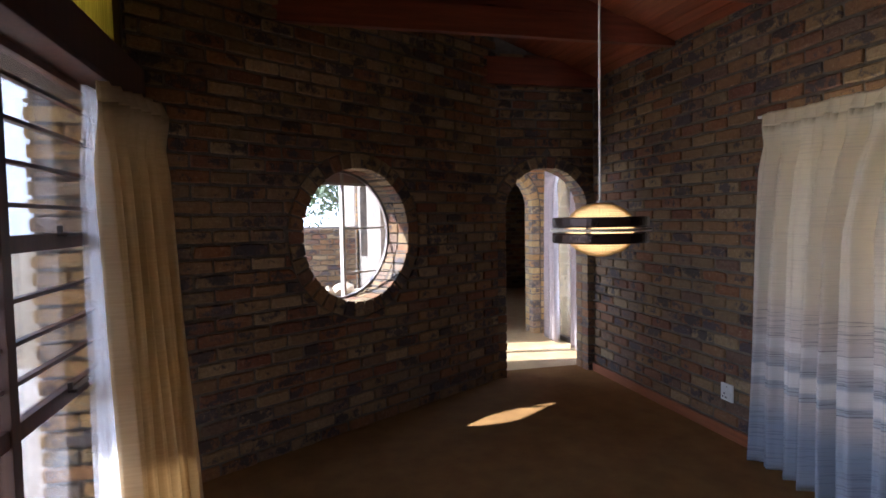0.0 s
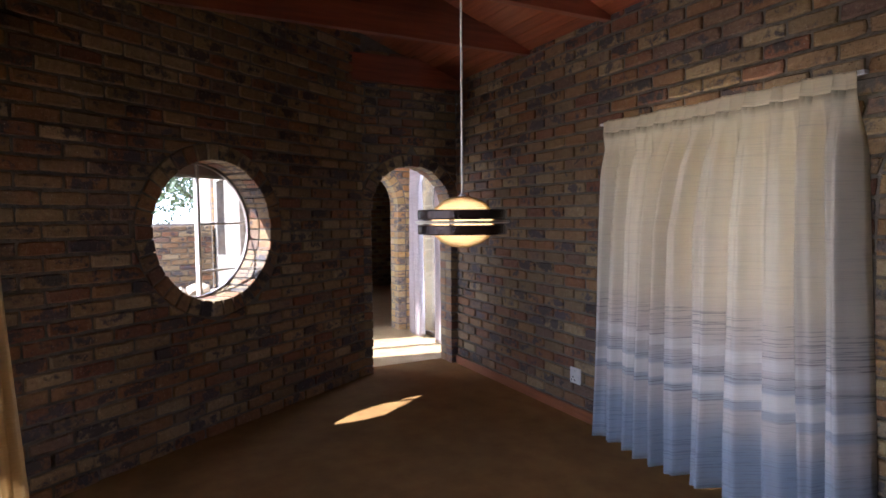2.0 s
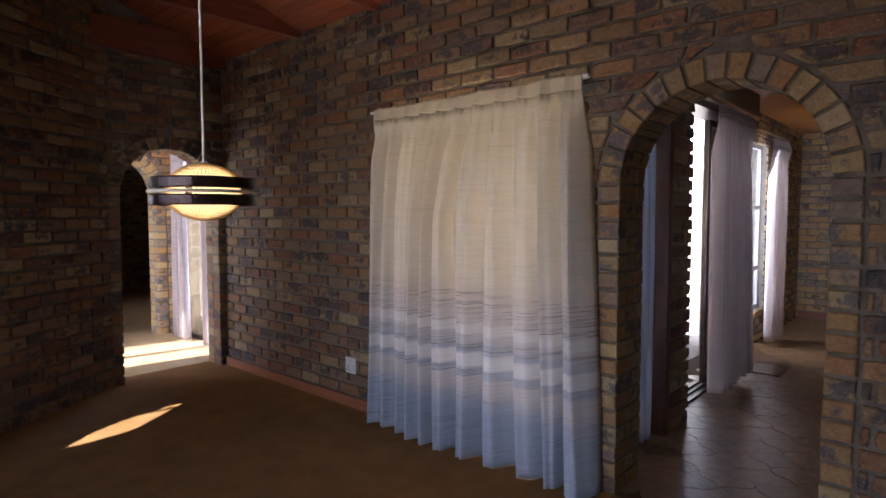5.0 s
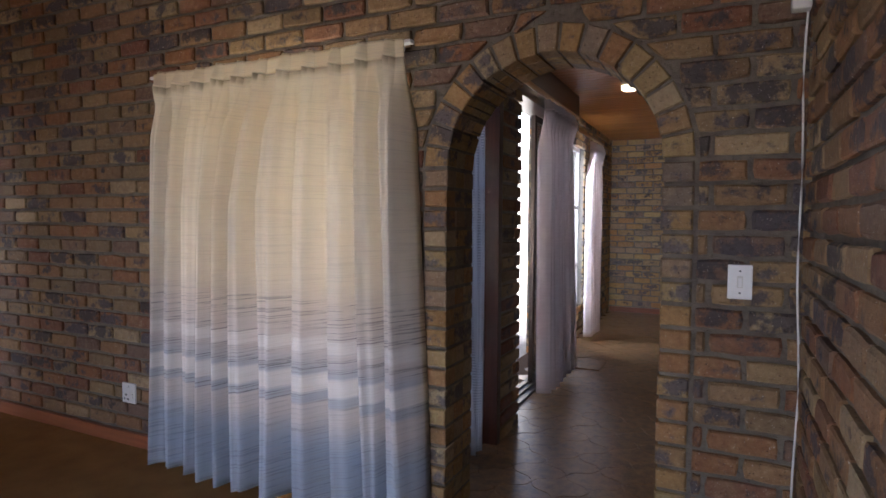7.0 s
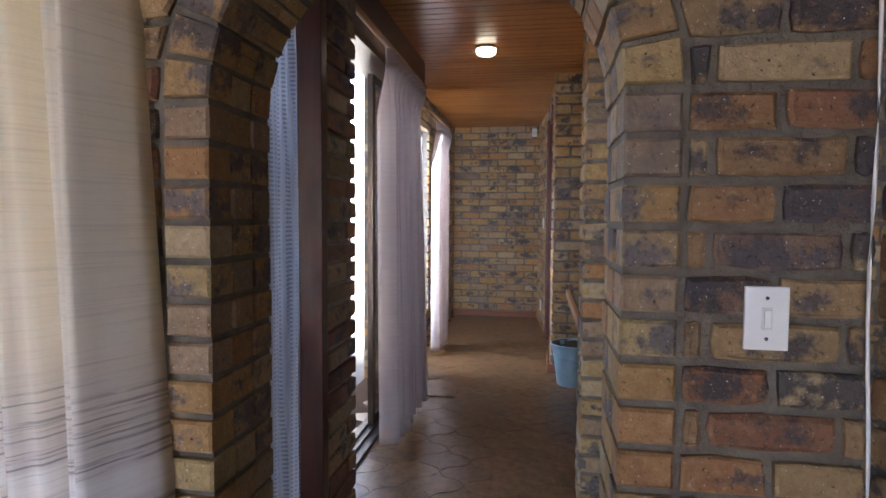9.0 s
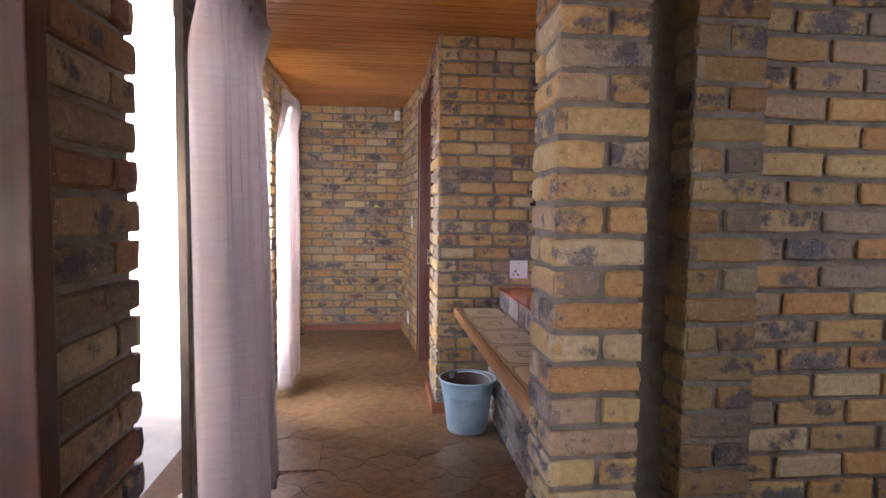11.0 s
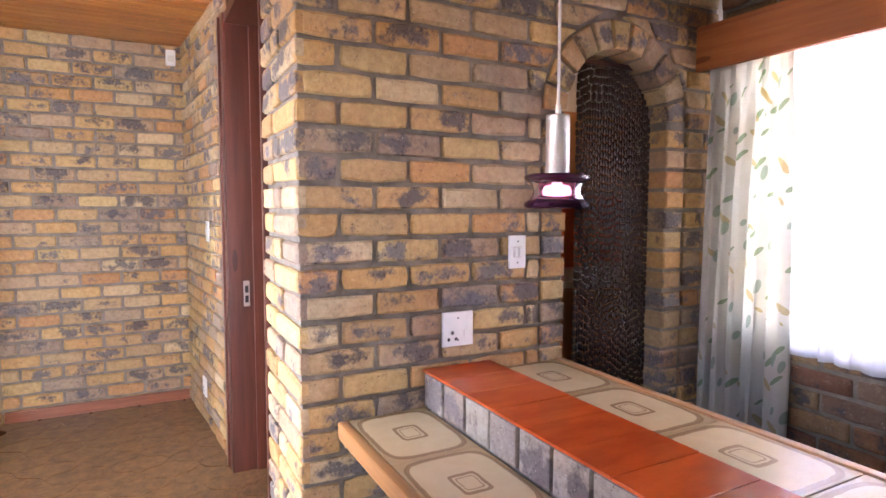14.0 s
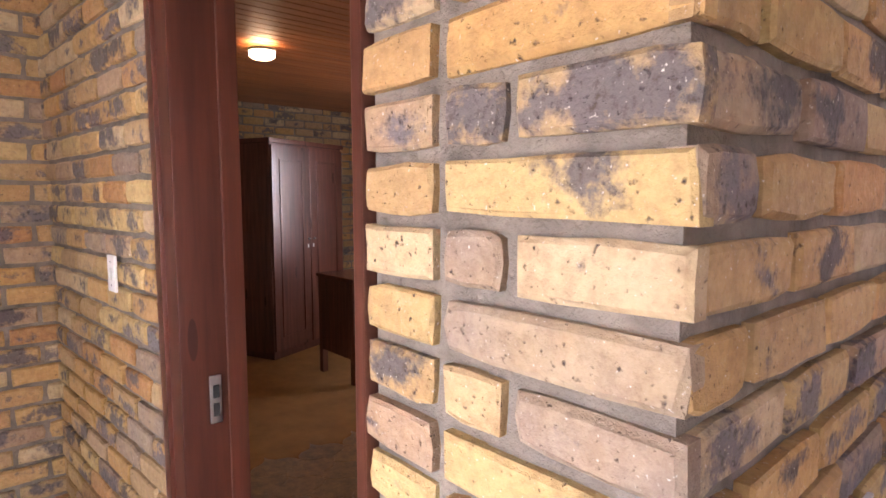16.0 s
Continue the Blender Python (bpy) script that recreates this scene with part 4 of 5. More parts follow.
nook = core("wall_nook", (3.04, -0.28), (0, -1), (1, 0), 1.12, 0, CEIL, 0.24, [UN], "unseen nook wall, its window opening added to let light in")
lay(nook, (3.04, -0.28), (0, -1), (1, 0), courses(1.12, 0, CEIL, [UN], ring=0, jamb=0), M_BRICK_RED_DIM, 107)

UKW = Hole("rect", 1.5, 3.22, 0.86, 1.98)
kw_o, kw_u, kw_n = (3.04, -1.40), (1, 0), (0, 1)
wall_k = core("wall_kitchen_window", kw_o, kw_u, kw_n, 3.4, 0, 2.6, 0.24, [UKW], "dark face-brick wall under the bright counter-room window")
lay(wall_k, kw_o, kw_u, kw_n, courses(3.4, 0, CEIL, [UKW], ring=0, jamb=0), M_BRICK_RED_DIM, 111, near=(2.7, 0.6), singles=120)


def flat_ceiling(x0, x1, y0, y1, z):
    bm = bmesh.new()
    x = x0
    while x < x1:
        box(x + 0.005, y0, z, min(x + 0.083, x1), y1, z + 0.02, bm=bm)
        x += 0.088
    box(x0, y0, z + 0.016, x1, y1, z + 0.05, bm=bm)
    return bm


tagged(mesh_ob("ceiling_passage", flat_ceiling(3.035, 9.25, -1.6, 1.66, CEIL), M_CEIL), "honey-coloured timber board ceiling of the passage", "ceiling", kind="structure")
tagged(mesh_ob("roof_passage", boxes([(3.035, -1.9, 2.62, 12.2, 2.2, 2.7), (6.6, -4.2, 2.62, 12.2, -1.9, 2.7)]), M_ROOF), "roof sheet above the passage", "roof", kind="structure")

# bedroom beyond the door and kitchen beyond the small arch
tagged(mesh_ob("floor_bedroom", boxes([(6.7, -3.6, -0.12, 12.4, 0.44, -0.004)]), M_CARPET2), "orange-brown carpet of the bedroom", "floor", kind="structure")
tagged(mesh_ob("ceiling_bedroom", flat_ceiling(6.7, 12.4, -3.6, 0.22, 2.43), M_CEIL_BED), "varnished timber ceiling of the bedroom", "ceiling", kind="structure")
# The south wall's opening is unseen, added to light the wardrobe.
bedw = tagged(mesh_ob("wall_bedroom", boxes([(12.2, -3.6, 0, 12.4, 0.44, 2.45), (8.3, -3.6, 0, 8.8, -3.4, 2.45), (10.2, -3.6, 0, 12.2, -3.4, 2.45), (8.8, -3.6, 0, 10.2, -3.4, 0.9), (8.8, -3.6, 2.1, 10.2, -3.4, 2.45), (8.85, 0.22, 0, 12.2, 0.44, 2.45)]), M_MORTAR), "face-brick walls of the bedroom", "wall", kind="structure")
lay(bedw, (12.2, -3.4), (0, 1), (-1, 0), courses(3.6, 0, 2.43, []), M_BRICK, 121, front=0.01)
tagged(mesh_ob("wall_kitchen_partition", boxes([(6.69, -0.55, 0, 8.3, -0.45, 2.45), (8.2, -3.6, 0, 8.3, -0.55, 2.45), (6.69, -3.6, 0, 8.2, -3.5, 2.45)]), M_PLASTER), "partition between kitchen and bedroom", "wall", kind="structure")
tagged(mesh_ob("wall_kitchen_side", boxes([(6.5, -3.6, 0, 6.69, -1.4, 2.45)]), M_PLASTER), "side wall of the kitchen", "wall", kind="structure")

# timber skirting
for nm, r, mt in (("baseboard_east", (2.722, 1.30, 0, 2.742, 5.02, 0.075), M_SKIRT), ("baseboard_end", (9.125, 0.565, 0, 9.148, 1.63, 0.07), M_SKIRT), ("baseboard_pier", (6.42, 0.445, 0, 6.93, 0.462, 0.075), M_SKIRT), ("baseboard_pier_face", (6.415, 0.16, 0, 6.432, 0.462, 0.075), M_SKIRT)):
    tagged(mesh_ob(nm, box(*r, bevel=0.004), mt), "low red-brown timber skirting board", "skirting", kind="structure")


# ---- windows and doors ----
def bar_window(name, label, m, w, h, verts, hors, fr=0.035, dep=0.035, paint=M_ALU, glass=True, bars=()):
    """A steel window in the plane x, z of m, its lower left corner at the origin."""
    t = tagged(new(name), label, "window", kind="structure")
    t.matrix_world = m
    part("window_frame", boxes([(0, 0, 0, fr, dep, h), (w - fr, 0, 0, w, dep, h), (fr, 0, 0, w - fr, dep, fr), (fr, 0, h - fr, w - fr, dep, h)], 0.003), paint, t)
    for v in verts:
        part("mullion", box(v - fr / 2, -0.004, fr, v + fr / 2, dep + 0.004, h - fr, 0.003), paint, t)
    for z in hors:
        part("transom", box(fr, 0.002, z - fr / 2, w - fr, dep - 0.002, z + fr / 2, 0.003), paint, t)
    for z, a, b in bars:
        part("glazing_bar", box(a, 0.008, z - 0.007, b, dep - 0.008, z + 0.007, 0.002), paint, t)
    if glass:
        p = part("pane", box(fr * 0.6, dep / 2 - 0.002, fr * 0.6, w - fr * 0.6, dep / 2 + 0.002, h - fr * 0.6), M_GLASS, t, "clear glass pane")
        p.visible_shadow = False
    return t


bar_window("window_1", "tall brown-painted steel window with thin horizontal bars", pose(-0.80, 0.22, 0.12, 0, 0, 90), 2.88, 1.94, (1.74, 0.9), (1.30, 0.74), 0.055, 0.04, M_FRAMEWOOD,
           bars=[(z, a, a + (0.78 if a < 1.5 else 1.06)) for z in (0.88, 1.0, 1.13, 1.42, 1.55, 1.68, 1.81) for a in (0.93, 1.77)])
bar_window("window_bedroom_unseen", "unseen steel window assumed in the bedroom", pose(8.8, -3.52, 0.9), 1.4, 1.2, (0.7,), (), 0.05, 0.04, M_FRAMEPAINT)
t = tagged(new("window_stay"), "dark steel casement stay on the window bar", "window stay")
part("stay_arm", box(-0.80, 2.34, 1.437, -0.77, 2.52, 1.449, 0.003), M_BRONZE, t)
part("stay_peg", box(-0.80, 2.34, 1.449, -0.785, 2.355, 1.475, 0.003), M_BRONZE, t)
t = tagged(new("window_stay"), "dark steel casement stay on the window bar", "window stay")
part("stay_arm", box(-0.80, 2.36, 0.872, -0.77, 2.54, 0.884, 0.003), M_BRONZE, t)
part("stay_peg", box(-0.80, 2.36, 0.884, -0.785, 2.375, 0.91, 0.003), M_BRONZE, t)
t = thing("window_pelmet", "dark stained timber pelmet board above the tall window", "pelmet")
part("pelmet_board", box(-0.80, 0.0, 2.06, -0.70, 3.25, 2.24, 0.006), M_FRAMEWOOD, t)
part("pelmet_lip", box(-0.80, 0.0, 2.03, -0.68, 3.25, 2.06, 0.006), M_FRAMEWOOD, t)
t = tagged(new("window_amber"), "amber textured glass light above the pelmet", "window", kind="structure")
part("pane", box(-0.84, 1.82, 2.28, -0.832, 3.28, 2.72), M_AMBER, t, "amber ribbed glass pane")
part("window_frame", boxes([(-0.85, 3.245, 2.28, -0.80, 3.28, 2.72), (-0.85, 1.82, 2.69, -0.80, 3.245, 2.72)], 0.004), M_FRAMEWOOD, t)

# steel window outside the round opening
rwm = wall_frame((rw_o[0] - rw_n[0] * 0.25, rw_o[1] - rw_n[1] * 0.25), rw_u, rw_n)
bar_window("window_round", "steel window with one mullion and transom behind the round opening", rwm @ Matrix.Translation((1.59 - 0.6, -0.04, 0.82)), 1.2, 1.1, (0.55,), (0.925,), 0.02, 0.03, M_FRAMEPAINT, bars=((0.595, 0.02, 0.54), (0.26, 0.02, 0.54)))
part("head_panel", box(0.02, 0.001, 0.936, 1.18, 0.012, 1.08, 0.002), M_SOFFIT, bpy.data.objects["window_round"], "pinkish painted head panel")
hoop = lathe([(0.455, -0.012), (0.475, -0.012), (0.475, 0.012), (0.455, 0.012), (0.455, -0.012)], 64, m=rwm @ Matrix.Translation((1.59, 0.01, 1.371)) @ pose(0, 0, 0, 90, 0, 0))
tagged(mesh_ob("trim_round_window", hoop, M_ALU, smooth=True), "slim steel hoop round the window opening", "trim", kind="structure")
bar_window("window_2", "steel window behind the banded curtain", pose(2.96, 1.56, 0.30, 0, 0, 90), 1.2, 1.63, (0.6,), (), 0.05, 0.04, M_ALU)
bar_window("window_3", "tall cream steel window of the passage", pose(6.27, 1.70, 0.33), 1.06, 1.80, (0.62,), (0.45, 1.12), 0.045, 0.04, M_FRAMEPAINT)
bar_window("door_1", "sliding glass patio door in a bronze frame, standing open", pose(4.95, 1.52, 0.02), 1.05, 2.10, (), (), 0.05, 0.035, M_BRONZE)
tagged(mesh_ob("trim_door_track", boxes([(4.06, 1.45, 0.0, 6.0, 1.60, 0.018), (4.06, 1.50, 0.018, 6.0, 1.51, 0.032), (4.06, 1.55, 0.018, 6.0, 1.56, 0.032)]), M_BRONZE), "bronze track of the sliding door", "trim", kind="structure")
bar_window("window_4", "brown timber glazed side door behind the checked curtain", pose(3.04, 1.54, 0.0), 0.68, 2.14, (0.34,), (0.75, 1.45), 0.06, 0.04, M_FRAMEWOOD)
part("door_post", box(0.618, -0.20, 0.0, 0.676, -0.006, 2.14, 0.004), M_DARKWOOD, bpy.data.objects["window_4"])
bar_window("window_5", "wide steel window behind sheer curtains", pose(4.54, -1.56, 0.86), 1.72, 1.12, (0.6, 1.15), (), 0.04, 0.04, M_FRAMEPAINT)
bar_window("window_6", "glazed door in the lobby", pose(3.10, 5.62, 0.0, 0, 0, 90), 0.98, 2.1, (0.5,), (), 0.05, 0.04, M_BRONZE)

# door lining
t = tagged(new("door_2"), "dark varnished timber door lining of the open bedroom doorway", "door", kind="structure")
part("jamb", boxes([(7.765, 0.285, 0, 7.90, 0.46, 2.30)], 0.004), M_JAMB, t)
part("architrave", boxes([(7.855, 0.45, 0, 7.905, 0.472, 2.30)], 0.004), M_JAMB, t)
part("door_stop", boxes([(7.750, 0.29, 0, 7.765, 0.34, 2.28)], 0.003), M_JAMB, t)
part("jamb", boxes([(6.932, 0.20, 0, 6.96, 0.44, 2.30)], 0.004), M_JAMB, t)
part("head", boxes([(6.96, 0.20, 2.25, 7.765, 0.45, 2.30)], 0.004), M_JAMB, t)
st = part("strike_plate", boxes([(7.756, 0.36, 0.86, 7.764, 0.39, 0.99)], 0.002), M_STEEL, t, "worn steel strike plate")
part("strike_slot", boxes([(7.753, 0.367, 0.88, 7.757, 0.383, 0.915)]), M_DARK, st)
part("strike_slot", boxes([(7.753, 0.367, 0.93, 7.757, 0.383, 0.965)]), M_DARK, st)


# ---- things ----
def curtain(name, label, p0, p1, z0, z1, folds, amp, material, flare=0.0, heading=True, seed=1, hem=0.0, gather=1.0, nz=40, group="", shift=(0, 0)):
    """A pleated curtain that hangs from p0 to p1; its folds deepen towards the hem."""
    rng = random.Random(seed)
    p0, p1 = Vector((*p0, 0)), Vector((*p1, 0))
    d = p1 - p0
    L = d.length
    d.normalize()
    nrm = Vector((-d.y, d.x, 0))
    nu = folds * 18
    cut = [0.0]
    for _ in range(folds):
        cut.append(cut[-1] + rng.uniform(0.62, 1.38))
    cut = [v / cut[-1] for v in cut]
    am = [rng.uniform(0.55, 1.25) for _ in range(folds + 1)]
    lean = [rng.uniform(-0.35, 0.35) for _ in range(folds + 1)]
    ph = [rng.uniform(0, 6.28) for _ in range(folds + 1)]
    t = thing(name, label, "curtain", group)

    def sheet(za, zb, steps, pinch):
        bm = bmesh.new()
        rows = []
        for k in range(steps + 1):
            f = k / steps
            z = za + (zb - za) * f
            down = (z1 - z) / (z1 - z0)
            row = []
            for i in range(nu + 1):
                c = i / nu * folds
                q = min(int(c), folds - 1)
                w = c - q
                s = cut[q] + (cut[q + 1] - cut[q]) * w
                s = s * min(down * 3, 1) + (c / folds) * (1 - min(down * 3, 1))
                ease = w * w * (3 - 2 * w)
                a = am[q] * (1 - ease) + am[q + 1] * ease
                li = lean[q] * (1 - ease) + lean[q + 1] * ease
                p_ = ph[q] * (1 - ease) + ph[q + 1] * ease
                arc = math.pi * (w + 0.10 * li * math.sin(2 * math.pi * w))
                wave = 1.1 - 2 * abs(math.sin(arc)) ** 0.85 + 0.16 * math.cos(6 * arc + p_) * abs(math.sin(arc))
                fine = 0.20 * math.sin(2.6 * math.pi * c + p_ + 3 * down) * (1 - 0.6 * down)
                tri = max(0.0, 1 - abs(w - 0.5) / 0.17)
                pleat = -0.05 * tri ** 0.7 - 0.010 * math.cos(6 * math.pi * (w - 0.5) / 0.34) * (tri > 0)
                soft = min(max((down - 0.03) / 0.15, 0), 1)
                soft = soft * soft * (3 - 2 * soft)
                if pinch:
                    off = pleat * (0.95 - 0.5 * f)
                else:
                    hang = amp * (0.8 + 0.2 * down) * (a * wave + fine)
                    off = hang * soft + pleat * (1 - soft) ** 2 * (1 if heading else 0.3)
                along = (s - 0.5) * L * (1 + flare * down) + L / 2 + 0.010 * math.sin(2.2 * c + 5 * down + p_) * down
                p = p0 + d * along + nrm * off + Vector((shift[0], shift[1], 0)) * down
                p.z = z + (hem * math.sin(0.9 * c + 1.0) * (1 - f) ** 6 if not pinch else 0.004 * math.sin(c * 2.1) * f)
                row.append(bm.verts.new(p))
            rows.append(row)
        for a, b in zip(rows, rows[1:]):
            for i in range(nu):
                bm.faces.new((a[i], a[i + 1], b[i + 1], b[i]))
        return bm

    top = z1 - 0.075 if heading else z1
    c = part("cloth", sheet(z0, top, nz, False), material, t, smooth=True)
    md = c.modifiers.new("thickness", "SOLIDIFY")
    md.thickness = 0.003
    if heading:
        h = part("heading", sheet(top, z1, 6, True), material, t, "gathered pleated heading", smooth=True)
        md = h.modifiers.new("thickness", "SOLIDIFY")
        md.thickness = 0.004
    return t


def rail(name, label, p0, p1, r, material):
    t = thing(name, label, "curtain rail")
    part("rod", tube([p0, p1], r, 14), material, t, smooth=True)
    d = (Vector(p1) - Vector(p0)).normalized()
    for p in (Vector(p0), Vector(p1)):
        part("finial", tube([p - d * 0.012, p, p + d * 0.012], [r * 0.9, r * 1.25, r * 0.9], 14), material, t, smooth=True)
    return t


# room
curtain("curtain", "cream curtain with blue-grey woven bands towards its hem, drawn closed", (2.634, 2.86), (2.634, 1.385), 0.006, 2.042, 11, 0.085, M_CLOTH_BAND, flare=0.12, seed=4, hem=0.003)
t = thing("curtain_track", "white slim curtain track screwed to the brick wall", "curtain rail")
part("track", box(2.665, 1.37, 2.03, 2.70, 2.93, 2.045, 0.003), M_WHITE, t)
for y in (1.45, 2.15, 2.85):
    part("bracket", box(2.70, y - 0.012, 2.025, 2.744, y + 0.012, 2.048, 0.003), M_WHITE, t)
curtain("gold_curtain", "heavy gold-brown curtain with a pleated heading, drawn aside", (-0.70, 2.50), (-0.57, 2.92), 0.02, 2.02, 6, 0.042, M_CLOTH_GOLD, flare=0.22, seed=9, shift=(0.07, 0.10))
curtain("sheer_curtain", "white sheer net curtain beside the tall window", (-0.745, 2.48), (-0.72, 2.68), 0.02, 2.0, 5, 0.02, M_SHEER, flare=0.3, heading=False, seed=10, shift=(0.02, -0.02))


def pendant_saucer():
    cx, cy, cz = 0.852, 1.524, 1.437
    t = thing("pendant_lamp", "wicker globe pendant lamp with a dark lacquered double band", "pendant lamp", at=pose(cx, cy, cz))
    part("cord", tube([(0, 0, 0.068), (0, 0, ceil_z(cx) - cz)], 0.0035, 8), M_CORD, t, "white flex")
    part("ceiling_cup", lathe([(0.002, ceil_z(cx) - cz - 0.05), (0.03, ceil_z(cx) - cz - 0.04), (0.04, ceil_z(cx) - cz + 0.02)], 20), M_WHITE, t, smooth=True)
    part("cap", lathe([(0.003, 0.083), (0.010, 0.08), (0.014, 0.066)], 16), M_WHITE, t, smooth=True)
    bm = bmesh.new()
    n, rings = 54, 17
    R = lambda a: (0.097 * math.cos(a), 0.076 * math.sin(a))
    for k in range(n):
        a = 2 * math.pi * k / n
        pts = []
        for j in range(15):
            e = -1.42 + 2.84 * j / 14
            r, z = R(e)
            pts.append((r * math.cos(a), r * math.sin(a), z))
        tube(pts, 0.0012, 5, bm)
    part("wicker_ribs", bm, M_WICKER, t, "woven natural cane", smooth=True)
    bm = bmesh.new()
    for j in range(rings * 2):
        e = -1.38 + 2.76 * j / (rings * 2 - 1)
        r, z = R(e)
        tube([(r * math.cos(2 * math.pi * k / 40), r * math.sin(2 * math.pi * k / 40), z) for k in range(41)], 0.0011, 5, bm)
    part("wicker_weave", bm, M_WICKER, t, "woven natural cane", smooth=True)
    part("lining", lathe([(R(e)[0] * 0.93, R(e)[1] * 0.93) for e in [-1.4 + 2.8 * j / 18 for j in range(19)]], 36), M_PAPER, t, "cream paper lining that glows in place of a bulb", smooth=True)
    for z0, z1, nm in ((0.008, 0.036, "upper_band"), (-0.036, -0.008, "lower_band")):
        part(nm, lathe([(0.118, z0), (0.131, z0), (0.133, z0 + 0.004), (0.133, z1 - 0.004), (0.131, z1), (0.118, z1), (0.118, z0)], 56), M_LAMPBAND, t, "dark lacquered metal band", smooth=False)
    part("middle_rim", lathe([(0.098, -0.004), (0.137, -0.004), (0.140, 0.0), (0.137, 0.004), (0.098, 0.004), (0.098, -0.004)], 56), M_IVORY, t, "ivory plastic rim")
    for k in range(4):
        a = math.pi / 4 + math.pi / 2 * k
        bm = box(0.096, -0.003, -0.030, 0.125, 0.003, 0.030)
        bmesh.ops.transform(bm, matrix=Matrix.Rotation(a, 4, "Z"), verts=bm.verts)
        part("spoke", bm, M_LAMPBAND, t)
    return t


# No bulb inside; the lining itself gives off the lamp's glow.
M_PAPER = lamp_mat("glowing_lamp_paper", (1.0, 0.66, 0.26), 0.75)
pendant_saucer()


def plate(name, label, m, w, h, kind):
    """A white wall plate in the plane x, z of m, facing -y."""
    t = thing(name, label, "switch" if kind != "socket" else "socket", at=m)
    part("plate", box(-w / 2, -0.009, -h / 2, w / 2, 0.0, h / 2, 0.003), M_WHITE, t)
    if kind == "socket":
        for x, z, s in ((-0.022, -0.012, 0.007), (-0.036, -0.034, 0.006), (-0.008, -0.034, 0.006)):
            part("pin_hole", lathe([(s, 0), (0.0001, 0.0005)], 12, m=Matrix.Translation((x, -0.0095, z)) @ pose(0, 0, 0, 90)), M_DARK, t)
        part("rocker", box(0.022, -0.014, -0.032, 0.040, -0.009, -0.002, 0.002), M_WHITE, t)
    else:
        for i in range(2 if kind == "double" else 1):
            x = (i - 0.5) * 0.02 if kind == "double" else 0
            part("rocker_surround", box(x - 0.009, -0.0105, -0.02, x + 0.009, -0.009, 0.02, 0.001), M_CORD, t)
            part("rocker", box(x - 0.006, -0.016, -0.016, x + 0.006, -0.0105, 0.016, 0.002), M_WHITE, t)
    for z in (-h * 0.32, h * 0.32):
        part("screw", lathe([(0.0035, 0), (0.0001, 0.0012)], 10, m=Matrix.Translation((0, -0.0092, z)) @ pose(0, 0, 0, 90)), M_DARK, t, "dark screw head")
    return t


FACE_X = lambda x, y, z: pose(x, y, z, 0, 0, -90)  # a plate on a wall that faces -x
plate("wall_socket", "white power socket low on the brick wall", FACE_X(2.741, 3.243, 0.30), 0.11, 0.115, "socket")
plate("light_switch", "white single light switch beside the arch", FACE_X(2.741, 0.14, 1.102), 0.075, 0.116, "single")
plate("wall_socket", "white power socket above the counter", FACE_X(6.436, -0.105, 0.95), 0.118, 0.118, "socket")
plate("light_switch", "white double light switch on the yellow brick wall", FACE_X(6.436, -0.348, 1.205), 0.07, 0.118, "double")
plate("light_switch", "white light switch beside the bedroom door", pose(8.31, 0.492, 1.22, 0, 0, 184.8), 0.07, 0.118, "single")
plate("wall_socket", "white power socket low beside the bedroom door", pose(8.53, 0.511, 0.25, 0, 0, 184.8), 0.1, 0.118, "socket")
t = thing("alarm_cable", "white cable running down the brick corner", "cable")
part("flex", tube([(2.735, -0.03 + 0.004 * math.sin(k * 0.9) + 0.006 * math.sin(k * 0.35), 2.0 - 0.1 * k) for k in range(20)], 0.0035, 8), M_WHITE, t, smooth=True)
t = thing("alarm_sensor", "small white motion sensor in the brick corner", "alarm sensor")
part("housing", box(2.69, -0.035, 1.97, 2.74, 0.02, 2.05, 0.01), M_WHITE, t)
t = thing("alarm_sensor", "small white motion sensor high at the passage's end", "alarm sensor")
part("housing", box(9.09, 0.59, 2.31, 9.145, 0.65, 2.41, 0.012), M_WHITE, t)
part("lens", box(9.084, 0.60, 2.33, 9.092, 0.64, 2.37, 0.003), M_CORD, t)

# lobby
curtain("plaid_curtain", "pale brown plaid curtain drawn aside in the sunny lobby", (2.93, 6.25), (2.93, 6.55), 0.02, 2.05, 5, 0.035, M_PLAID, flare=0.15, seed=21)
curtain("plaid_curtain", "pale brown plaid curtain by the lobby's glazed door", (2.95, 5.60), (2.95, 5.85), 0.02, 2.05, 4, 0.03, M_PLAID, flare=0.1, seed=22)

# passage curtains
curtain("check_curtain", "blue and grey checked woven curtain beside the arch", (3.34, 1.42), (3.54, 1.385), 0.02, 2.20, 4, 0.026, M_CLOTH_CHECK, flare=0.06, seed=31, heading=False)
curtain("lilac_curtain", "dusty lilac-brown curtain hanging at the patio door", (4.57, 1.34), (5.35, 1.33), 0.07, 2.16, 8, 0.045, M_CLOTH_LILAC, flare=0.22, seed=32, shift=(0.05, -0.03))
curtain("lilac_curtain", "dusty lilac curtain gathered beside the passage window", (6.75, 1.46), (7.25, 1.44), 0.06, 2.14, 5, 0.035, M_CLOTH_LILAC, flare=0.05, seed=33)
rail("curtain_rod", "turned timber curtain rod under the passage ceiling", (3.1, 1.36, 2.20), (5.7, 1.36, 2.20), 0.017, M_ROD)
rail("curtain_rod", "turned timber curtain rod above the passage window", (6.05, 1.46, 2.18), (7.45, 1.46, 2.18), 0.017, M_ROD)


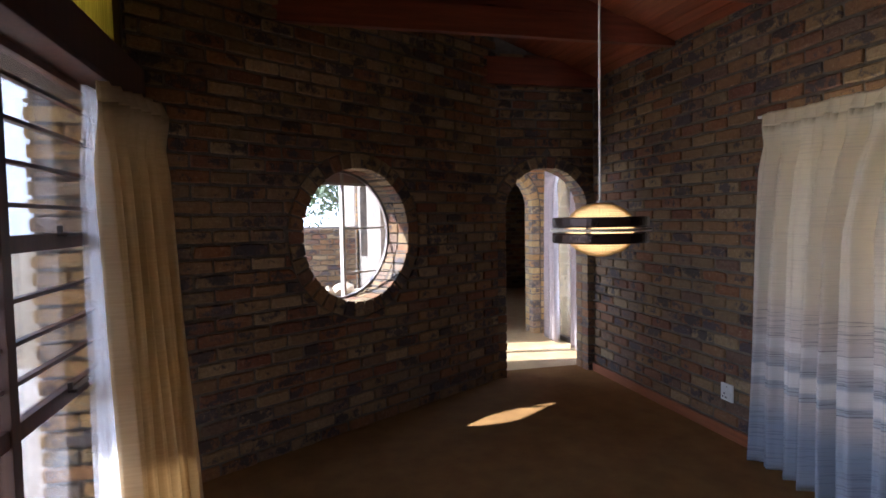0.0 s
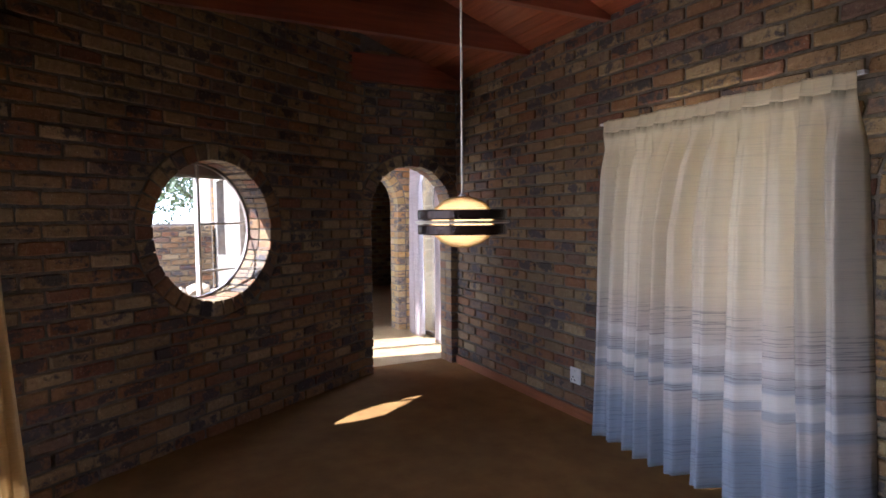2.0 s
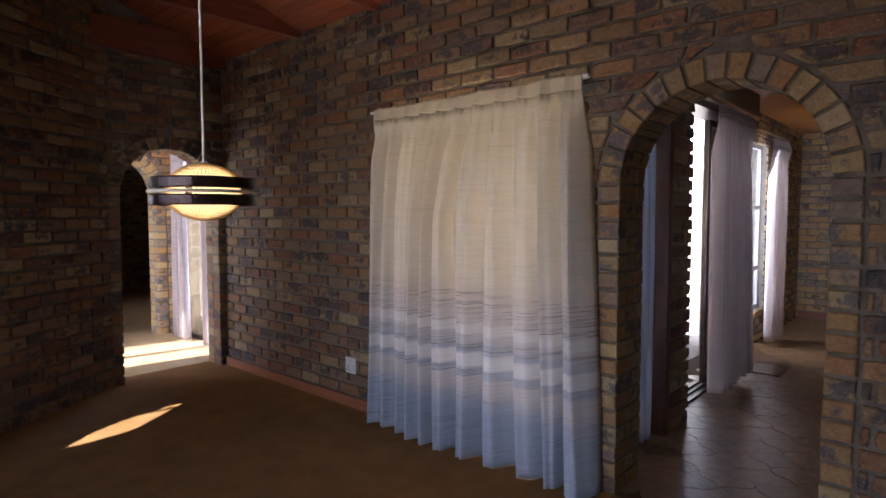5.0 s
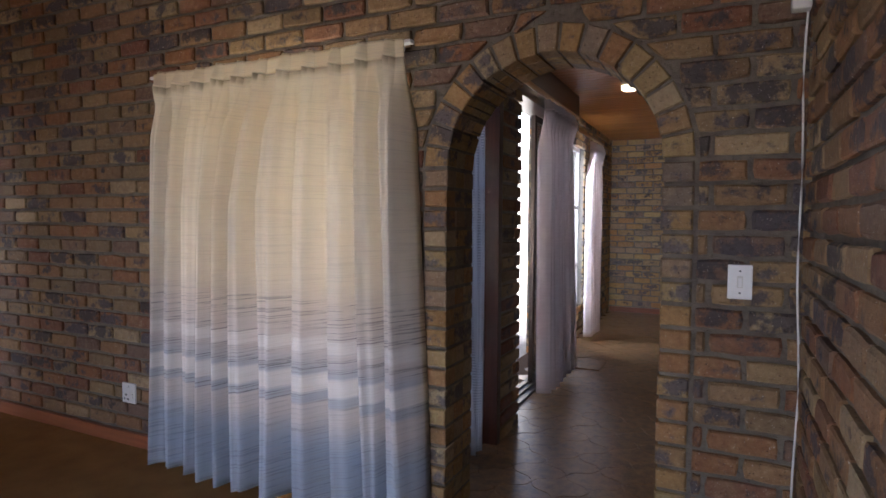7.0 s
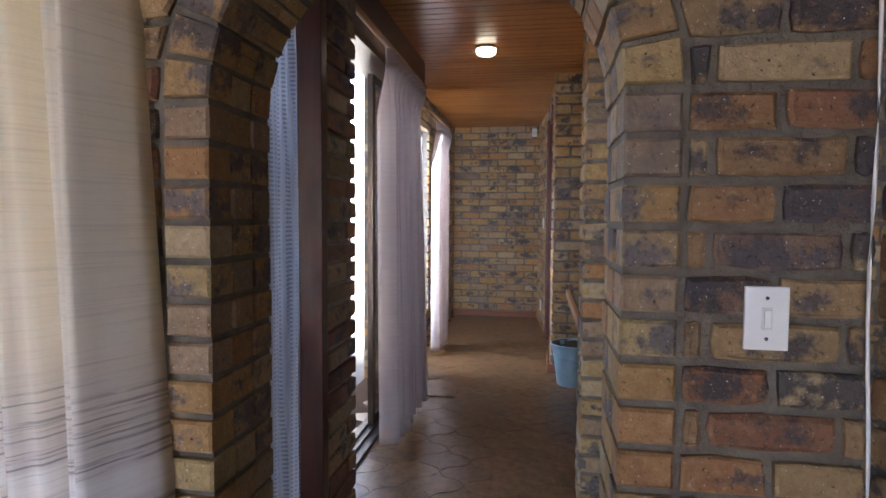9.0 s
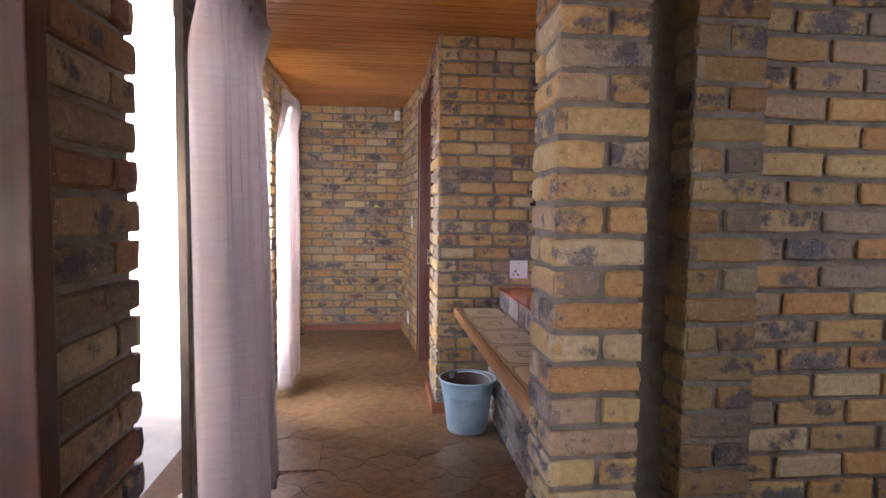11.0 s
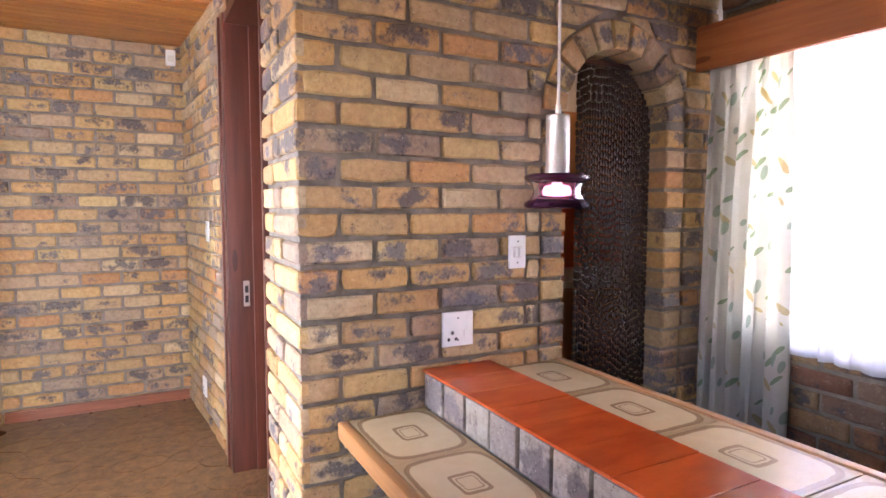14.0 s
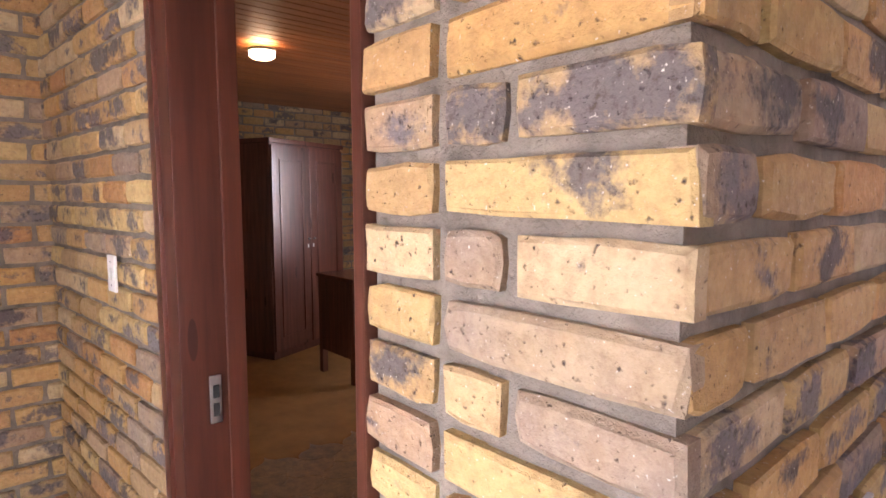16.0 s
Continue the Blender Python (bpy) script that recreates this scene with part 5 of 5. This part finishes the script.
def downlight(x, y, z, size=1.0, name="ceiling_light", label="round frosted ceiling light, switched on"):
    t = thing(name, label, "ceiling light", at=pose(x, y, z) @ Matrix.Scale(size, 4))
    part("collar", lathe([(0.085, 0.0), (0.088, -0.015), (0.080, -0.02)], 32), M_IVORY, t, smooth=True)
    part("diffuser", lathe([(0.080, -0.018), (0.078, -0.05), (0.06, -0.062), (0.001, -0.065)], 32), M_GLOW, t, "glowing frosted glass", smooth=True)
    return t


downlight(5.66, 0.924, CEIL, 0.85)
downlight(9.83, -0.71, 2.395)


def pendant_glass(x, y):
    t = thing("pendant_lamp", "small violet glass pendant lamp with a brushed steel stem", "pendant lamp", "pendant lamps over the counter", at=pose(x, y, 0))
    part("cord", tube([(0, 0, 1.60), (0, 0, CEIL)], 0.004, 8), M_CORD, t, "pale flex")
    part("gland", lathe([(0.004, 1.635), (0.007, 1.63), (0.008, 1.605), (0.004, 1.60)], 14), M_STEEL, t, smooth=True)
    part("stem", lathe([(0.002, 1.607), (0.030, 1.605), (0.031, 1.60), (0.031, 1.455), (0.028, 1.45)], 32), M_STEEL, t, "brushed steel tube", smooth=True)
    part("upper_rim", lathe([(0.030, 1.452), (0.080, 1.452), (0.087, 1.446), (0.085, 1.438), (0.074, 1.428), (0.068, 1.430), (0.030, 1.440), (0.030, 1.452)], 48), M_VIOLET_RIM, t, "dark violet glass rim", smooth=True)
    part("waist", lathe([(0.072, 1.429), (0.065, 1.418), (0.062, 1.408), (0.065, 1.397), (0.072, 1.386), (0.069, 1.385), (0.062, 1.397), (0.059, 1.408), (0.062, 1.418), (0.069, 1.430), (0.072, 1.429)], 48), M_VIOLET, t, "clear violet glass waist", smooth=True)
    part("lower_rim", lathe([(0.055, 1.363), (0.080, 1.363), (0.087, 1.369), (0.085, 1.377), (0.074, 1.387), (0.068, 1.385), (0.055, 1.372), (0.055, 1.363)], 48), M_VIOLET_RIM, t, "dark violet glass rim", smooth=True)
    part("bulb", lathe([(0.001, 1.385), (0.02, 1.388), (0.036, 1.400), (0.038, 1.410), (0.030, 1.422), (0.014, 1.430), (0.012, 1.45)], 24), M_BULB, t, "lit bulb", smooth=True)
    return t


pendant_glass(5.94, -0.129)
pendant_glass(4.94, -0.129)


# counter
def counter():
    t = thing("breakfast_counter", "low tiled breakfast counter with timber edge and red tiled step", "counter")
    x0, x1 = 4.385, 6.428
    part("front_edge", box(x0, 0.292, 0.645, x1, 0.322, 0.700, 0.008), M_EDGEWOOD, t, "varnished timber edge")
    part("lower_slab", box(x0, 0.02, 0.655, x1, 0.292, 0.690), M_GROUT, t)
    part("rear_slab", box(x0, -0.52, 0.60, x1, -0.235, 0.785), M_GROUT, t)
    part("rear_edge", box(x0, -0.55, 0.745, x1, -0.52, 0.80, 0.008), M_EDGEWOOD, t, "varnished timber edge")
    part("step_core", box(x0, -0.225, 0.60, x1, 0.0, 0.808), M_MORTAR, t)
    base = part("base_wall", box(x0, -0.40, 0.0, x1, 0.083, 0.655), M_MORTAR, t, "face-brick base")
    lay(base, (x0, 0.093), (1, 0), (0, 1), courses(x1 - x0, 0, 0.65, [], 0.07), M_GREYBRICK, 131)

    def tile(name, xa, xb, ya, yb, z, material, parent, gap=0.0015, bev=0.0025):
        bm = box(xa + gap, ya + gap, z - 0.008, xb - gap, yb - gap, z, bev)
        uv = bm.loops.layers.uv.new("UVMap")
        for f in bm.faces:
            for l in f.loops:
                l[uv].uv = ((l.vert.co.x - xa) / (xb - xa) * 2 - 1, (l.vert.co.y - ya) / (yb - ya) * 2 - 1)
        return part(name, bm, material, parent)

    x = x1
    w = 0.353
    while x - w > x0 - 0.02:
        tile("printed_tile", max(x - w, x0), x, 0.022, 0.290, 0.698, M_TILE, t)
        tile("printed_tile", max(x - w, x0), x, -0.518, -0.237, 0.795, M_TILE, t)
        x -= w
    x, k = x1, 0
    while x - 0.145 > x0 - 0.03:
        tile("red_tile", max(x - 0.143, x0), x, -0.232, 0.030, 0.828 + 0.0004 * (k % 3), M_RED, t, 0.0004, 0.0015)
        x -= 0.145
        k += 1
    rng = random.Random(77)
    x = x1 - 0.005
    while x - 0.128 > x0:
        b = bmesh.new()
        box(x - 0.122, -0.03, 0.703, x, 0.024 + rng.uniform(-0.002, 0.002), 0.814, 0.008, b)
        uv = b.loops.layers.uv.new("UVMap")
        for f in b.faces:
            for l in f.loops:
                l[uv].uv = (l.vert.co.x - x + 0.06, l.vert.co.z - 0.76)
        part("edge_brick", b, M_GREYBRICK, t, "pale speckled brick")
        x -= 0.1345
    return t


counter()


def bucket(x, y):
    t = thing("bucket", "blue-grey galvanised metal bucket standing under the counter", "bucket", at=pose(x, y, 0.0, 0, 0, 30) @ Matrix.Scale(1.12, 4))
    outer = [(0.001, 0.006), (0.100, 0.006), (0.103, 0.0), (0.106, 0.004), (0.118, 0.09), (0.132, 0.19), (0.134, 0.195), (0.137, 0.20), (0.136, 0.205), (0.143, 0.255), (0.150, 0.275), (0.156, 0.28), (0.156, 0.287), (0.150, 0.288), (0.147, 0.284)]
    part("body", lathe(outer, 48), M_ZINC, t, smooth=True)
    part("inside", lathe([(0.147, 0.284), (0.140, 0.25), (0.116, 0.09), (0.104, 0.012), (0.001, 0.011)], 48), M_RUST, t, "stained metal inside", smooth=True)
    for s in (-1, 1):
        part("ear", box(s * 0.145 - 0.006, -0.018, 0.235, s * 0.145 + 0.012 * s + 0.006, 0.018, 0.275, 0.004), M_ZINC, t)
    part("handle", tube([(0.155 * math.cos(math.pi * k / 24), -0.10 * math.sin(math.pi * k / 24) - 0.0, 0.262 + 0.028 * math.sin(math.pi * k / 24)) for k in range(25)], 0.0035, 8), M_ZINC, t, "wire handle", smooth=True)
    return t


bucket(6.14, 0.272)

# counter-room window dressing
curtain("leaf_curtain", "cream curtain printed with green and ochre leaves", (6.40, -1.30), (6.06, -1.32), 0.35, 1.96, 5, 0.03, M_CLOTH_LEAF, flare=0.12, seed=41, heading=False)
curtain("net_curtain", "white net curtain across the bright window", (6.08, -1.35), (4.45, -1.35), 0.80, 1.97, 16, 0.018, M_NET, seed=42, heading=False, hem=0.006)
t = thing("pine_pelmet", "varnished pine pelmet board above the window", "pelmet")
part("pelmet_board", box(4.35, -1.27, 1.93, 6.43, -1.245, 2.09, 0.004), M_PINE, t)
part("pelmet_top", box(4.35, -1.395, 2.09, 6.43, -1.245, 2.112, 0.004), M_PINE, t)


def bead_curtain():
    t = thing("bead_curtain", "dark brown glossy bead strings hanging in the small arch", "bead curtain")
    rng = random.Random(5)
    part("rail", box(6.53, -1.10, 1.93, 6.55, -0.60, 1.95), M_DARKWOOD, t)
    for i in range(28):
        y = -1.10 + 0.0145 * i
        d = max(0.265 ** 2 - (y + 0.84) ** 2, 0) ** 0.5
        bm = bmesh.new()
        z = 1.71 + d - 0.02
        end = 0.30 + rng.uniform(-0.02, 0.02)
        while z > end:
            h = rng.uniform(0.028, 0.036)
            xo, yo = rng.uniform(-0.002, 0.002), rng.uniform(-0.002, 0.002)
            lathe([(0.002, z), (0.0064, z - 0.004), (0.0064, z - h + 0.006), (0.002, z - h + 0.002)], 8, bm, Matrix.Translation((6.54 + xo, y + yo, 0)))
            z -= h
        part("bead_string", bm, M_BEAD, t, smooth=True)["kind"] = "stuff"
    return t


bead_curtain()


def kitchen_unit(name, label, x0, y0, z0, x1, y1, z1, doors):
    t = thing(name, label, "cabinet")
    part("body", box(x0 + 0.02, y0, z0, x1, y1, z1, 0.003), M_CABINET, t)
    w = (y1 - y0) / doors
    for k in range(doors):
        d = part("cabinet_door", box(x0, y0 + k * w + 0.004, z0 + 0.02, x0 + 0.02, y0 + (k + 1) * w - 0.004, z1 - 0.02, 0.004), M_CABINET, t)
        part("handle", box(x0 - 0.02, y0 + k * w + 0.03, (z0 + z1) / 2 - 0.05, x0 - 0.012, y0 + k * w + 0.045, (z0 + z1) / 2 + 0.05, 0.003), M_STEEL, d)
    return t


kitchen_unit("base_cabinet", "orange-brown timber kitchen base cabinet", 7.55, -3.2, 0.1, 8.15, -0.60, 0.86, 5)
kitchen_unit("wall_cabinet", "orange-brown timber kitchen wall cabinet", 7.80, -3.2, 1.45, 8.18, -0.60, 2.0, 5)
t = thing("kitchen_worktop", "pale kitchen worktop on the base cabinets", "worktop")
part("slab", box(7.52, -3.2, 0.86, 8.19, -0.58, 0.90, 0.005), M_IVORY, t)
tagged(mesh_ob("trim_red_splashback", box(8.17, -3.2, 0.90, 8.198, -0.58, 1.45), M_RED), "red tiled splashback of the kitchen", "trim", kind="structure")
tagged(mesh_ob("floor_kitchen", box(6.45, -3.5, -0.1, 8.2, -0.55, 0.001), M_CARPET), "brown floor of the kitchen", "floor", kind="structure")
downlight(7.7, -1.75, 2.43)


# basin on the far side of the counter
t = thing("basin", "round white porcelain basin beside the counter", "basin", at=pose(4.93, -0.86, 0))
part("bowl", lathe([(0.10, 0.50), (0.17, 0.56), (0.235, 0.70), (0.25, 0.735), (0.255, 0.745), (0.245, 0.75), (0.228, 0.735), (0.15, 0.60), (0.001, 0.57)], 48), M_PORCELAIN, t, smooth=True)
part("pedestal", lathe([(0.13, 0.0), (0.12, 0.02), (0.08, 0.2), (0.09, 0.45), (0.11, 0.52)], 32), M_PORCELAIN, t, smooth=True)


# bedroom
def wardrobe(x, y, turn):
    t = thing("wardrobe", "tall dark polished two-door wardrobe", "wardrobe", at=pose(x, y, 0, 0, 0, turn))
    part("body", box(0, 0.02, 0.06, 1.0, 0.58, 1.92, 0.006), M_WARDROBE, t)
    part("cornice", box(-0.02, -0.005, 1.92, 1.02, 0.59, 1.96, 0.008), M_WARDROBE, t)
    part("plinth", box(0.02, 0.04, 0.0, 0.98, 0.56, 0.06), M_WARDROBE, t)
    for k in range(2):
        a = 0.006 + 0.497 * k
        d = part("wardrobe_door", boxes([(a, -0.002, 0.08, a + 0.488, 0.018, 1.90)], 0.004), M_WARDROBE, t)
        part("door_moulding", boxes([(a + 0.09, -0.010, 0.2, a + 0.105, -0.002, 1.78), (a + 0.383, -0.010, 0.2, a + 0.398, -0.002, 1.78), (a + 0.105, -0.010, 0.2, a + 0.383, -0.002, 0.215), (a + 0.105, -0.010, 1.765, a + 0.383, -0.002, 1.78)], 0.003), M_WARDROBE, d)
        kx = a + (0.455 if k == 0 else 0.033)
        part("knob", lathe([(0.004, 0), (0.012, 0.012), (0.010, 0.02), (0.001, 0.024)], 16, m=Matrix.Translation((kx, -0.002, 1.06)) @ pose(0, 0, 0, 90)), M_BRONZE, d, smooth=True)
        part("keyhole_plate", box(kx - 0.006, -0.005, 0.98, kx + 0.006, -0.001, 1.01), M_STEEL, d)
    return t


wardrobe(10.97, -1.27, -68)
t = thing("desk", "dark timber desk standing beside the wardrobe", "desk")
part("desktop", box(9.93, -2.3, 0.80, 10.5, -1.42, 0.83, 0.006), M_WARDROBE, t)
for p in ((9.95, -1.48), (10.43, -1.48), (9.95, -2.28), (10.43, -2.28)):
    part("leg", box(p[0], p[1], 0, p[0] + 0.05, p[1] + 0.05, 0.80, 0.004), M_WARDROBE, t)
part("side_panel", box(10.0, -1.45, 0.2, 10.43, -1.43, 0.80), M_WARDROBE, t)

# a loose tile on the passage floor
t = thing("loose_tile", "loose brown tile lying by the passage window", "tile")
part("tile_slab", box(5.62, 1.12, 0.0, 5.98, 1.40, 0.012, 0.003), M_FLOORTILE, t)

# ---- outside ----
# Assumed eave, added to block high sun through the tall west window.
tagged(mesh_ob("roof_eave_added", boxes([(-2.9, -3.0, 3.0, -1.04, 3.7, 3.1)]), M_SOFFIT), "added eave that keeps high sun off the west windows", "roof", kind="structure")
tagged(mesh_ob("ground", box(-300, -300, -0.6, 300, 300, -0.16), M_GROUND), "dry sandy ground round the house", "ground", kind="structure")
tagged(mesh_ob("paving_court", box(3.05, 1.66, -0.16, 9.5, 6.8, -0.03), M_PAVE_COURT), "paved courtyard, its colour darkened to bounce less light", "pavement", kind="structure")
tagged(mesh_ob("paving_patio", box(-9.0, -3.0, -0.16, -1.05, 7.0, -0.03), M_PAVE), "pale paved patio", "pavement", kind="structure")

def tree(x, y, h, r, seed):
    rng = random.Random(seed)
    t = thing("garden_tree", "leafy garden tree with a dense uneven crown", "tree", "garden trees", at=pose(x, y, -0.16))
    bm = bmesh.new()
    tube([(0, 0, 0), (0.05, 0.03, h * 0.3), (0.0, 0.1, h * 0.6)], [0.14, 0.11, 0.06], 10, bm)
    for k in range(6):
        a = rng.uniform(0, 6.28)
        tube([(0, 0.05, h * 0.4), (r * 0.4 * math.cos(a), r * 0.4 * math.sin(a), h * 0.6), (r * 0.7 * math.cos(a), r * 0.7 * math.sin(a), h * 0.8)], [0.05, 0.03, 0.012], 7, bm)
    part("trunk", bm, M_BARK, t, smooth=True)
    vs, fs = [], []
    clumps = [(rng.gauss(0, r * 0.42), rng.gauss(0, r * 0.42), h * 0.7 + rng.gauss(0, h * 0.15)) for _ in range(34)]
    for c in clumps:
        for _ in range(110):
            p = Vector(c) + Vector([rng.gauss(0, r * 0.17) for _ in range(3)])
            d = Vector([rng.gauss(0, 1) for _ in range(3)]).normalized()
            e = d.orthogonal().normalized()
            s = rng.uniform(0.04, 0.09)
            k = len(vs)
            vs += [p - d * s, p + e * s * 0.45, p + d * s, p - e * s * 0.45]
            fs.append((k, k + 1, k + 2, k + 3))
    me = bpy.data.meshes.new("crown")
    me.from_pydata(vs, [], fs)
    me.materials.append(M_LEAF)
    ob = new("crown", me)
    ob.parent = t
    return t


for i, (x, y, h, r) in enumerate(((-9, 10.5, 1.9, 1.1), (-0.6, 13.5, 3.4, 1.4), (-11, 13.5, 2.0, 1.3), (1.6, 16, 4.0, 1.9), (-13, 7.5, 2.0, 1.2))):
    tree(x, y, h, r, 60 + i)

# glowing ring all round, added to whiten the sky low over the horizon
glow_ring = lathe([(75.0, -0.5), (75.0, 24.0)], 64)
tagged(mesh_ob("backdrop", glow_ring, lamp_mat("sky_glow_ring", (0.93, 0.96, 1.0), 0.7), smooth=True), "glowing ring added to whiten the sky above the horizon", "sky", kind="structure")

# house wing seen through the round window
wing = core("wall_wing", (-1.2, 9.6), (1, 0), (0, -1), 2.13, -0.1, 1.38, 0.24, [], "brown face-brick garden wall across the yard")
lay(wing, (0.93, 9.59), (-1, 0), (0, -1), courses(2.13, 0, 1.36, []), M_BRICK_RED_DIM, 151)
t = thing("outbuilding", "pale brick outbuilding with a white gridded window across the yard", "building")
part("wall", boxes([(0.95, 9.9, -0.1, 1.22, 12.5, 2.5), (1.22, 9.9, -0.1, 3.2, 12.5, 0.35), (1.22, 9.9, 1.95, 3.2, 12.5, 2.5), (1.92, 9.9, 0.35, 3.2, 12.5, 1.95)]), M_OUTWALL, t)
part("roof", box(0.75, 9.6, 2.5, 3.4, 12.7, 2.6), M_ROOF, t)
lay(part("column", box(0.97, 9.84, -0.1, 1.20, 9.9, 2.5), M_MORTAR, t, "pale brick column"), (1.20, 9.825), (-1, 0), (0, -1), narrow(0.23, 0, 2.4, 0.11), M_BRICK, 152)
w_ = part("window", boxes([(1.22, 9.93, 0.35, 1.26, 9.97, 1.95), (1.88, 9.93, 0.35, 1.92, 9.97, 1.95), (1.26, 9.93, 0.35, 1.88, 9.97, 0.39), (1.26, 9.93, 1.91, 1.88, 9.97, 1.95)]), M_FRAMEPAINT, t)
for k in range(6):
    part("window_bar", box(1.26, 9.94, 0.60 + 0.21 * k, 1.88, 9.96, 0.625 + 0.21 * k), M_FRAMEPAINT, w_)
for k in range(2):
    part("window_bar", box(1.45 + 0.2 * k, 9.942, 0.39, 1.47 + 0.2 * k, 9.958, 1.91), M_FRAMEPAINT, w_)
part("pane", box(1.26, 9.955, 0.39, 1.88, 9.965, 1.91), M_DARKPANE, w_, "dark glass")
for z_ in (0.95, 2.02):
    r_ = part("vent_grille", boxes([(1.0, 9.80, z_, 1.17, 9.825, z_ + 0.025), (1.0, 9.80, z_ + 0.20, 1.17, 9.825, z_ + 0.225)]), M_FRAMEWOOD, t)
    for k in range(4):
        part("grille_bar", box(1.015 + 0.04 * k, 9.804, z_ + 0.025, 1.03 + 0.04 * k, 9.82, z_ + 0.20), M_FRAMEWOOD, r_)
t = thing("rock_heap", "heap of pale sunlit rocks and soil", "rocks", kind="stuff")
rng = random.Random(8)
bm = bmesh.new()
for k in range(260):
    p = Vector((rng.uniform(-2.6, 2.0), rng.uniform(7.2, 9.2), -0.12))
    p.z += (p.y - 7.2) * 0.36 * rng.uniform(0.4, 1)
    r = bmesh.ops.create_icosphere(bm, subdivisions=1, radius=rng.uniform(0.08, 0.22), matrix=Matrix.Translation(p) @ Matrix.Rotation(rng.uniform(0, 6), 4, "Z") @ Matrix.Diagonal((1, 0.8, 0.6, 1)))
    for v in r["verts"]:
        v.co += Vector([rng.uniform(-0.03, 0.03) for _ in range(3)])
part("rocks", bm, plain("pale_rock", (0.52, 0.42, 0.30), 0.9, var=0.15, scale=4), t)
# court wall opposite the patio door
tagged(mesh_ob("wall_court", boxes([(5.0, 6.8, -0.1, 9.6, 7.0, 2.4), (9.4, 1.9, -0.1, 9.6, 6.8, 2.4)]), M_PLASTER), "pale plastered courtyard wall", "wall", kind="structure")
t = thing("court_canopy", "timber carport roof across the courtyard", "canopy")
part("roof_sheet", box(3.2, 4.9, 2.32, 9.3, 6.7, 2.38), M_ROOF, t)
part("fascia", box(3.2, 4.86, 2.18, 9.3, 4.9, 2.40), M_FRAMEWOOD, t)
for x in (4.2, 6.6, 9.0):
    part("post", box(x, 4.95, -0.03, x + 0.09, 5.04, 2.32), M_FRAMEPAINT, t)

# ---- floor tiles of the passage ----
def ogee_tile(s):
    """A lantern-shaped tile, its edges swung in an S."""
    pts = []
    n = 6
    for side in range(4):
        a = [(-1, -1), (1, -1), (1, 1), (-1, 1)][side]
        b = [(1, -1), (1, 1), (-1, 1), (-1, -1)][side]
        dx, dy = b[0] - a[0], b[1] - a[1]
        nx, ny = dy / 2, -dx / 2
        sg = 1 if side % 2 == 0 else -1
        for k in range(n):
            f = k / n
            w = 0.17 * math.sin(2 * math.pi * f) * sg
            pts.append(((a[0] + dx * f + nx * w) * s, (a[1] + dy * f + ny * w) * s))
    return pts


def tile_mesh():
    out, inn = ogee_tile(0.0988), ogee_tile(0.0965)
    n = len(out)
    vs = [(x, y, 0.0) for x, y in inn] + [(x, y, -0.0009) for x, y in out] + [(x, y, -0.012) for x, y in out]
    fs = [tuple(range(n))] + [(n + k, n + (k + 1) % n, (k + 1) % n, k) for k in range(n)] + [(2 * n + k, 2 * n + (k + 1) % n, n + (k + 1) % n, n + k) for k in range(n)]
    me = bpy.data.meshes.new("floor_tile")
    me.from_pydata(vs, [], fs)
    me.materials.append(M_FLOORTILE)
    return me


TM = tile_mesh()
rest_v, rest_f = [], []
floor_p = bpy.data.objects["floor_passage"]
rng = random.Random(3)
ang = radians(45)
spots = []
for i, j in product(range(-40, 60), range(-40, 60)):
    x = 5.0 + (i * math.cos(ang) - j * math.sin(ang)) * 0.2
    y = 0.6 + (i * math.sin(ang) + j * math.cos(ang)) * 0.2
    if 2.85 < x < 9.24 and -1.3 < y < 1.60:
        spots.append((x, y, (i + j) % 2))
spots.sort(key=lambda s: (s[1] < 0.35, abs(s[0] - 4.8)))
for k, (x, y, odd) in enumerate(spots):
    if k < 250:
        ob = new("tile", TM)
        ob.parent = floor_p
        ob.matrix_world = pose(x, y, rng.uniform(-0.0008, 0.0008), rng.uniform(-0.15, 0.15), rng.uniform(-0.15, 0.15), 45)
    else:
        m = pose(x, y, rng.uniform(-0.0008, 0.0008), 0, 0, 45)
        b0 = len(rest_v)
        rest_v += [m @ v.co for v in TM.vertices]
        rest_f += [tuple(b0 + i for i in p.vertices) for p in TM.polygons]
me = bpy.data.meshes.new("tiling")
me.from_pydata(rest_v, [], rest_f)
me.materials.append(M_FLOORTILE)
ob = new("tiling", me)
ob.parent, ob["kind"] = floor_p, "stuff"

# ---- single bricks ----
for parent, fm, pieces, material in LATE:
    for v, f, mid in pieces:
        ob = new("brick", mesh_from("brick", [(v, f, mid)], material, fm))
        ob.parent = parent
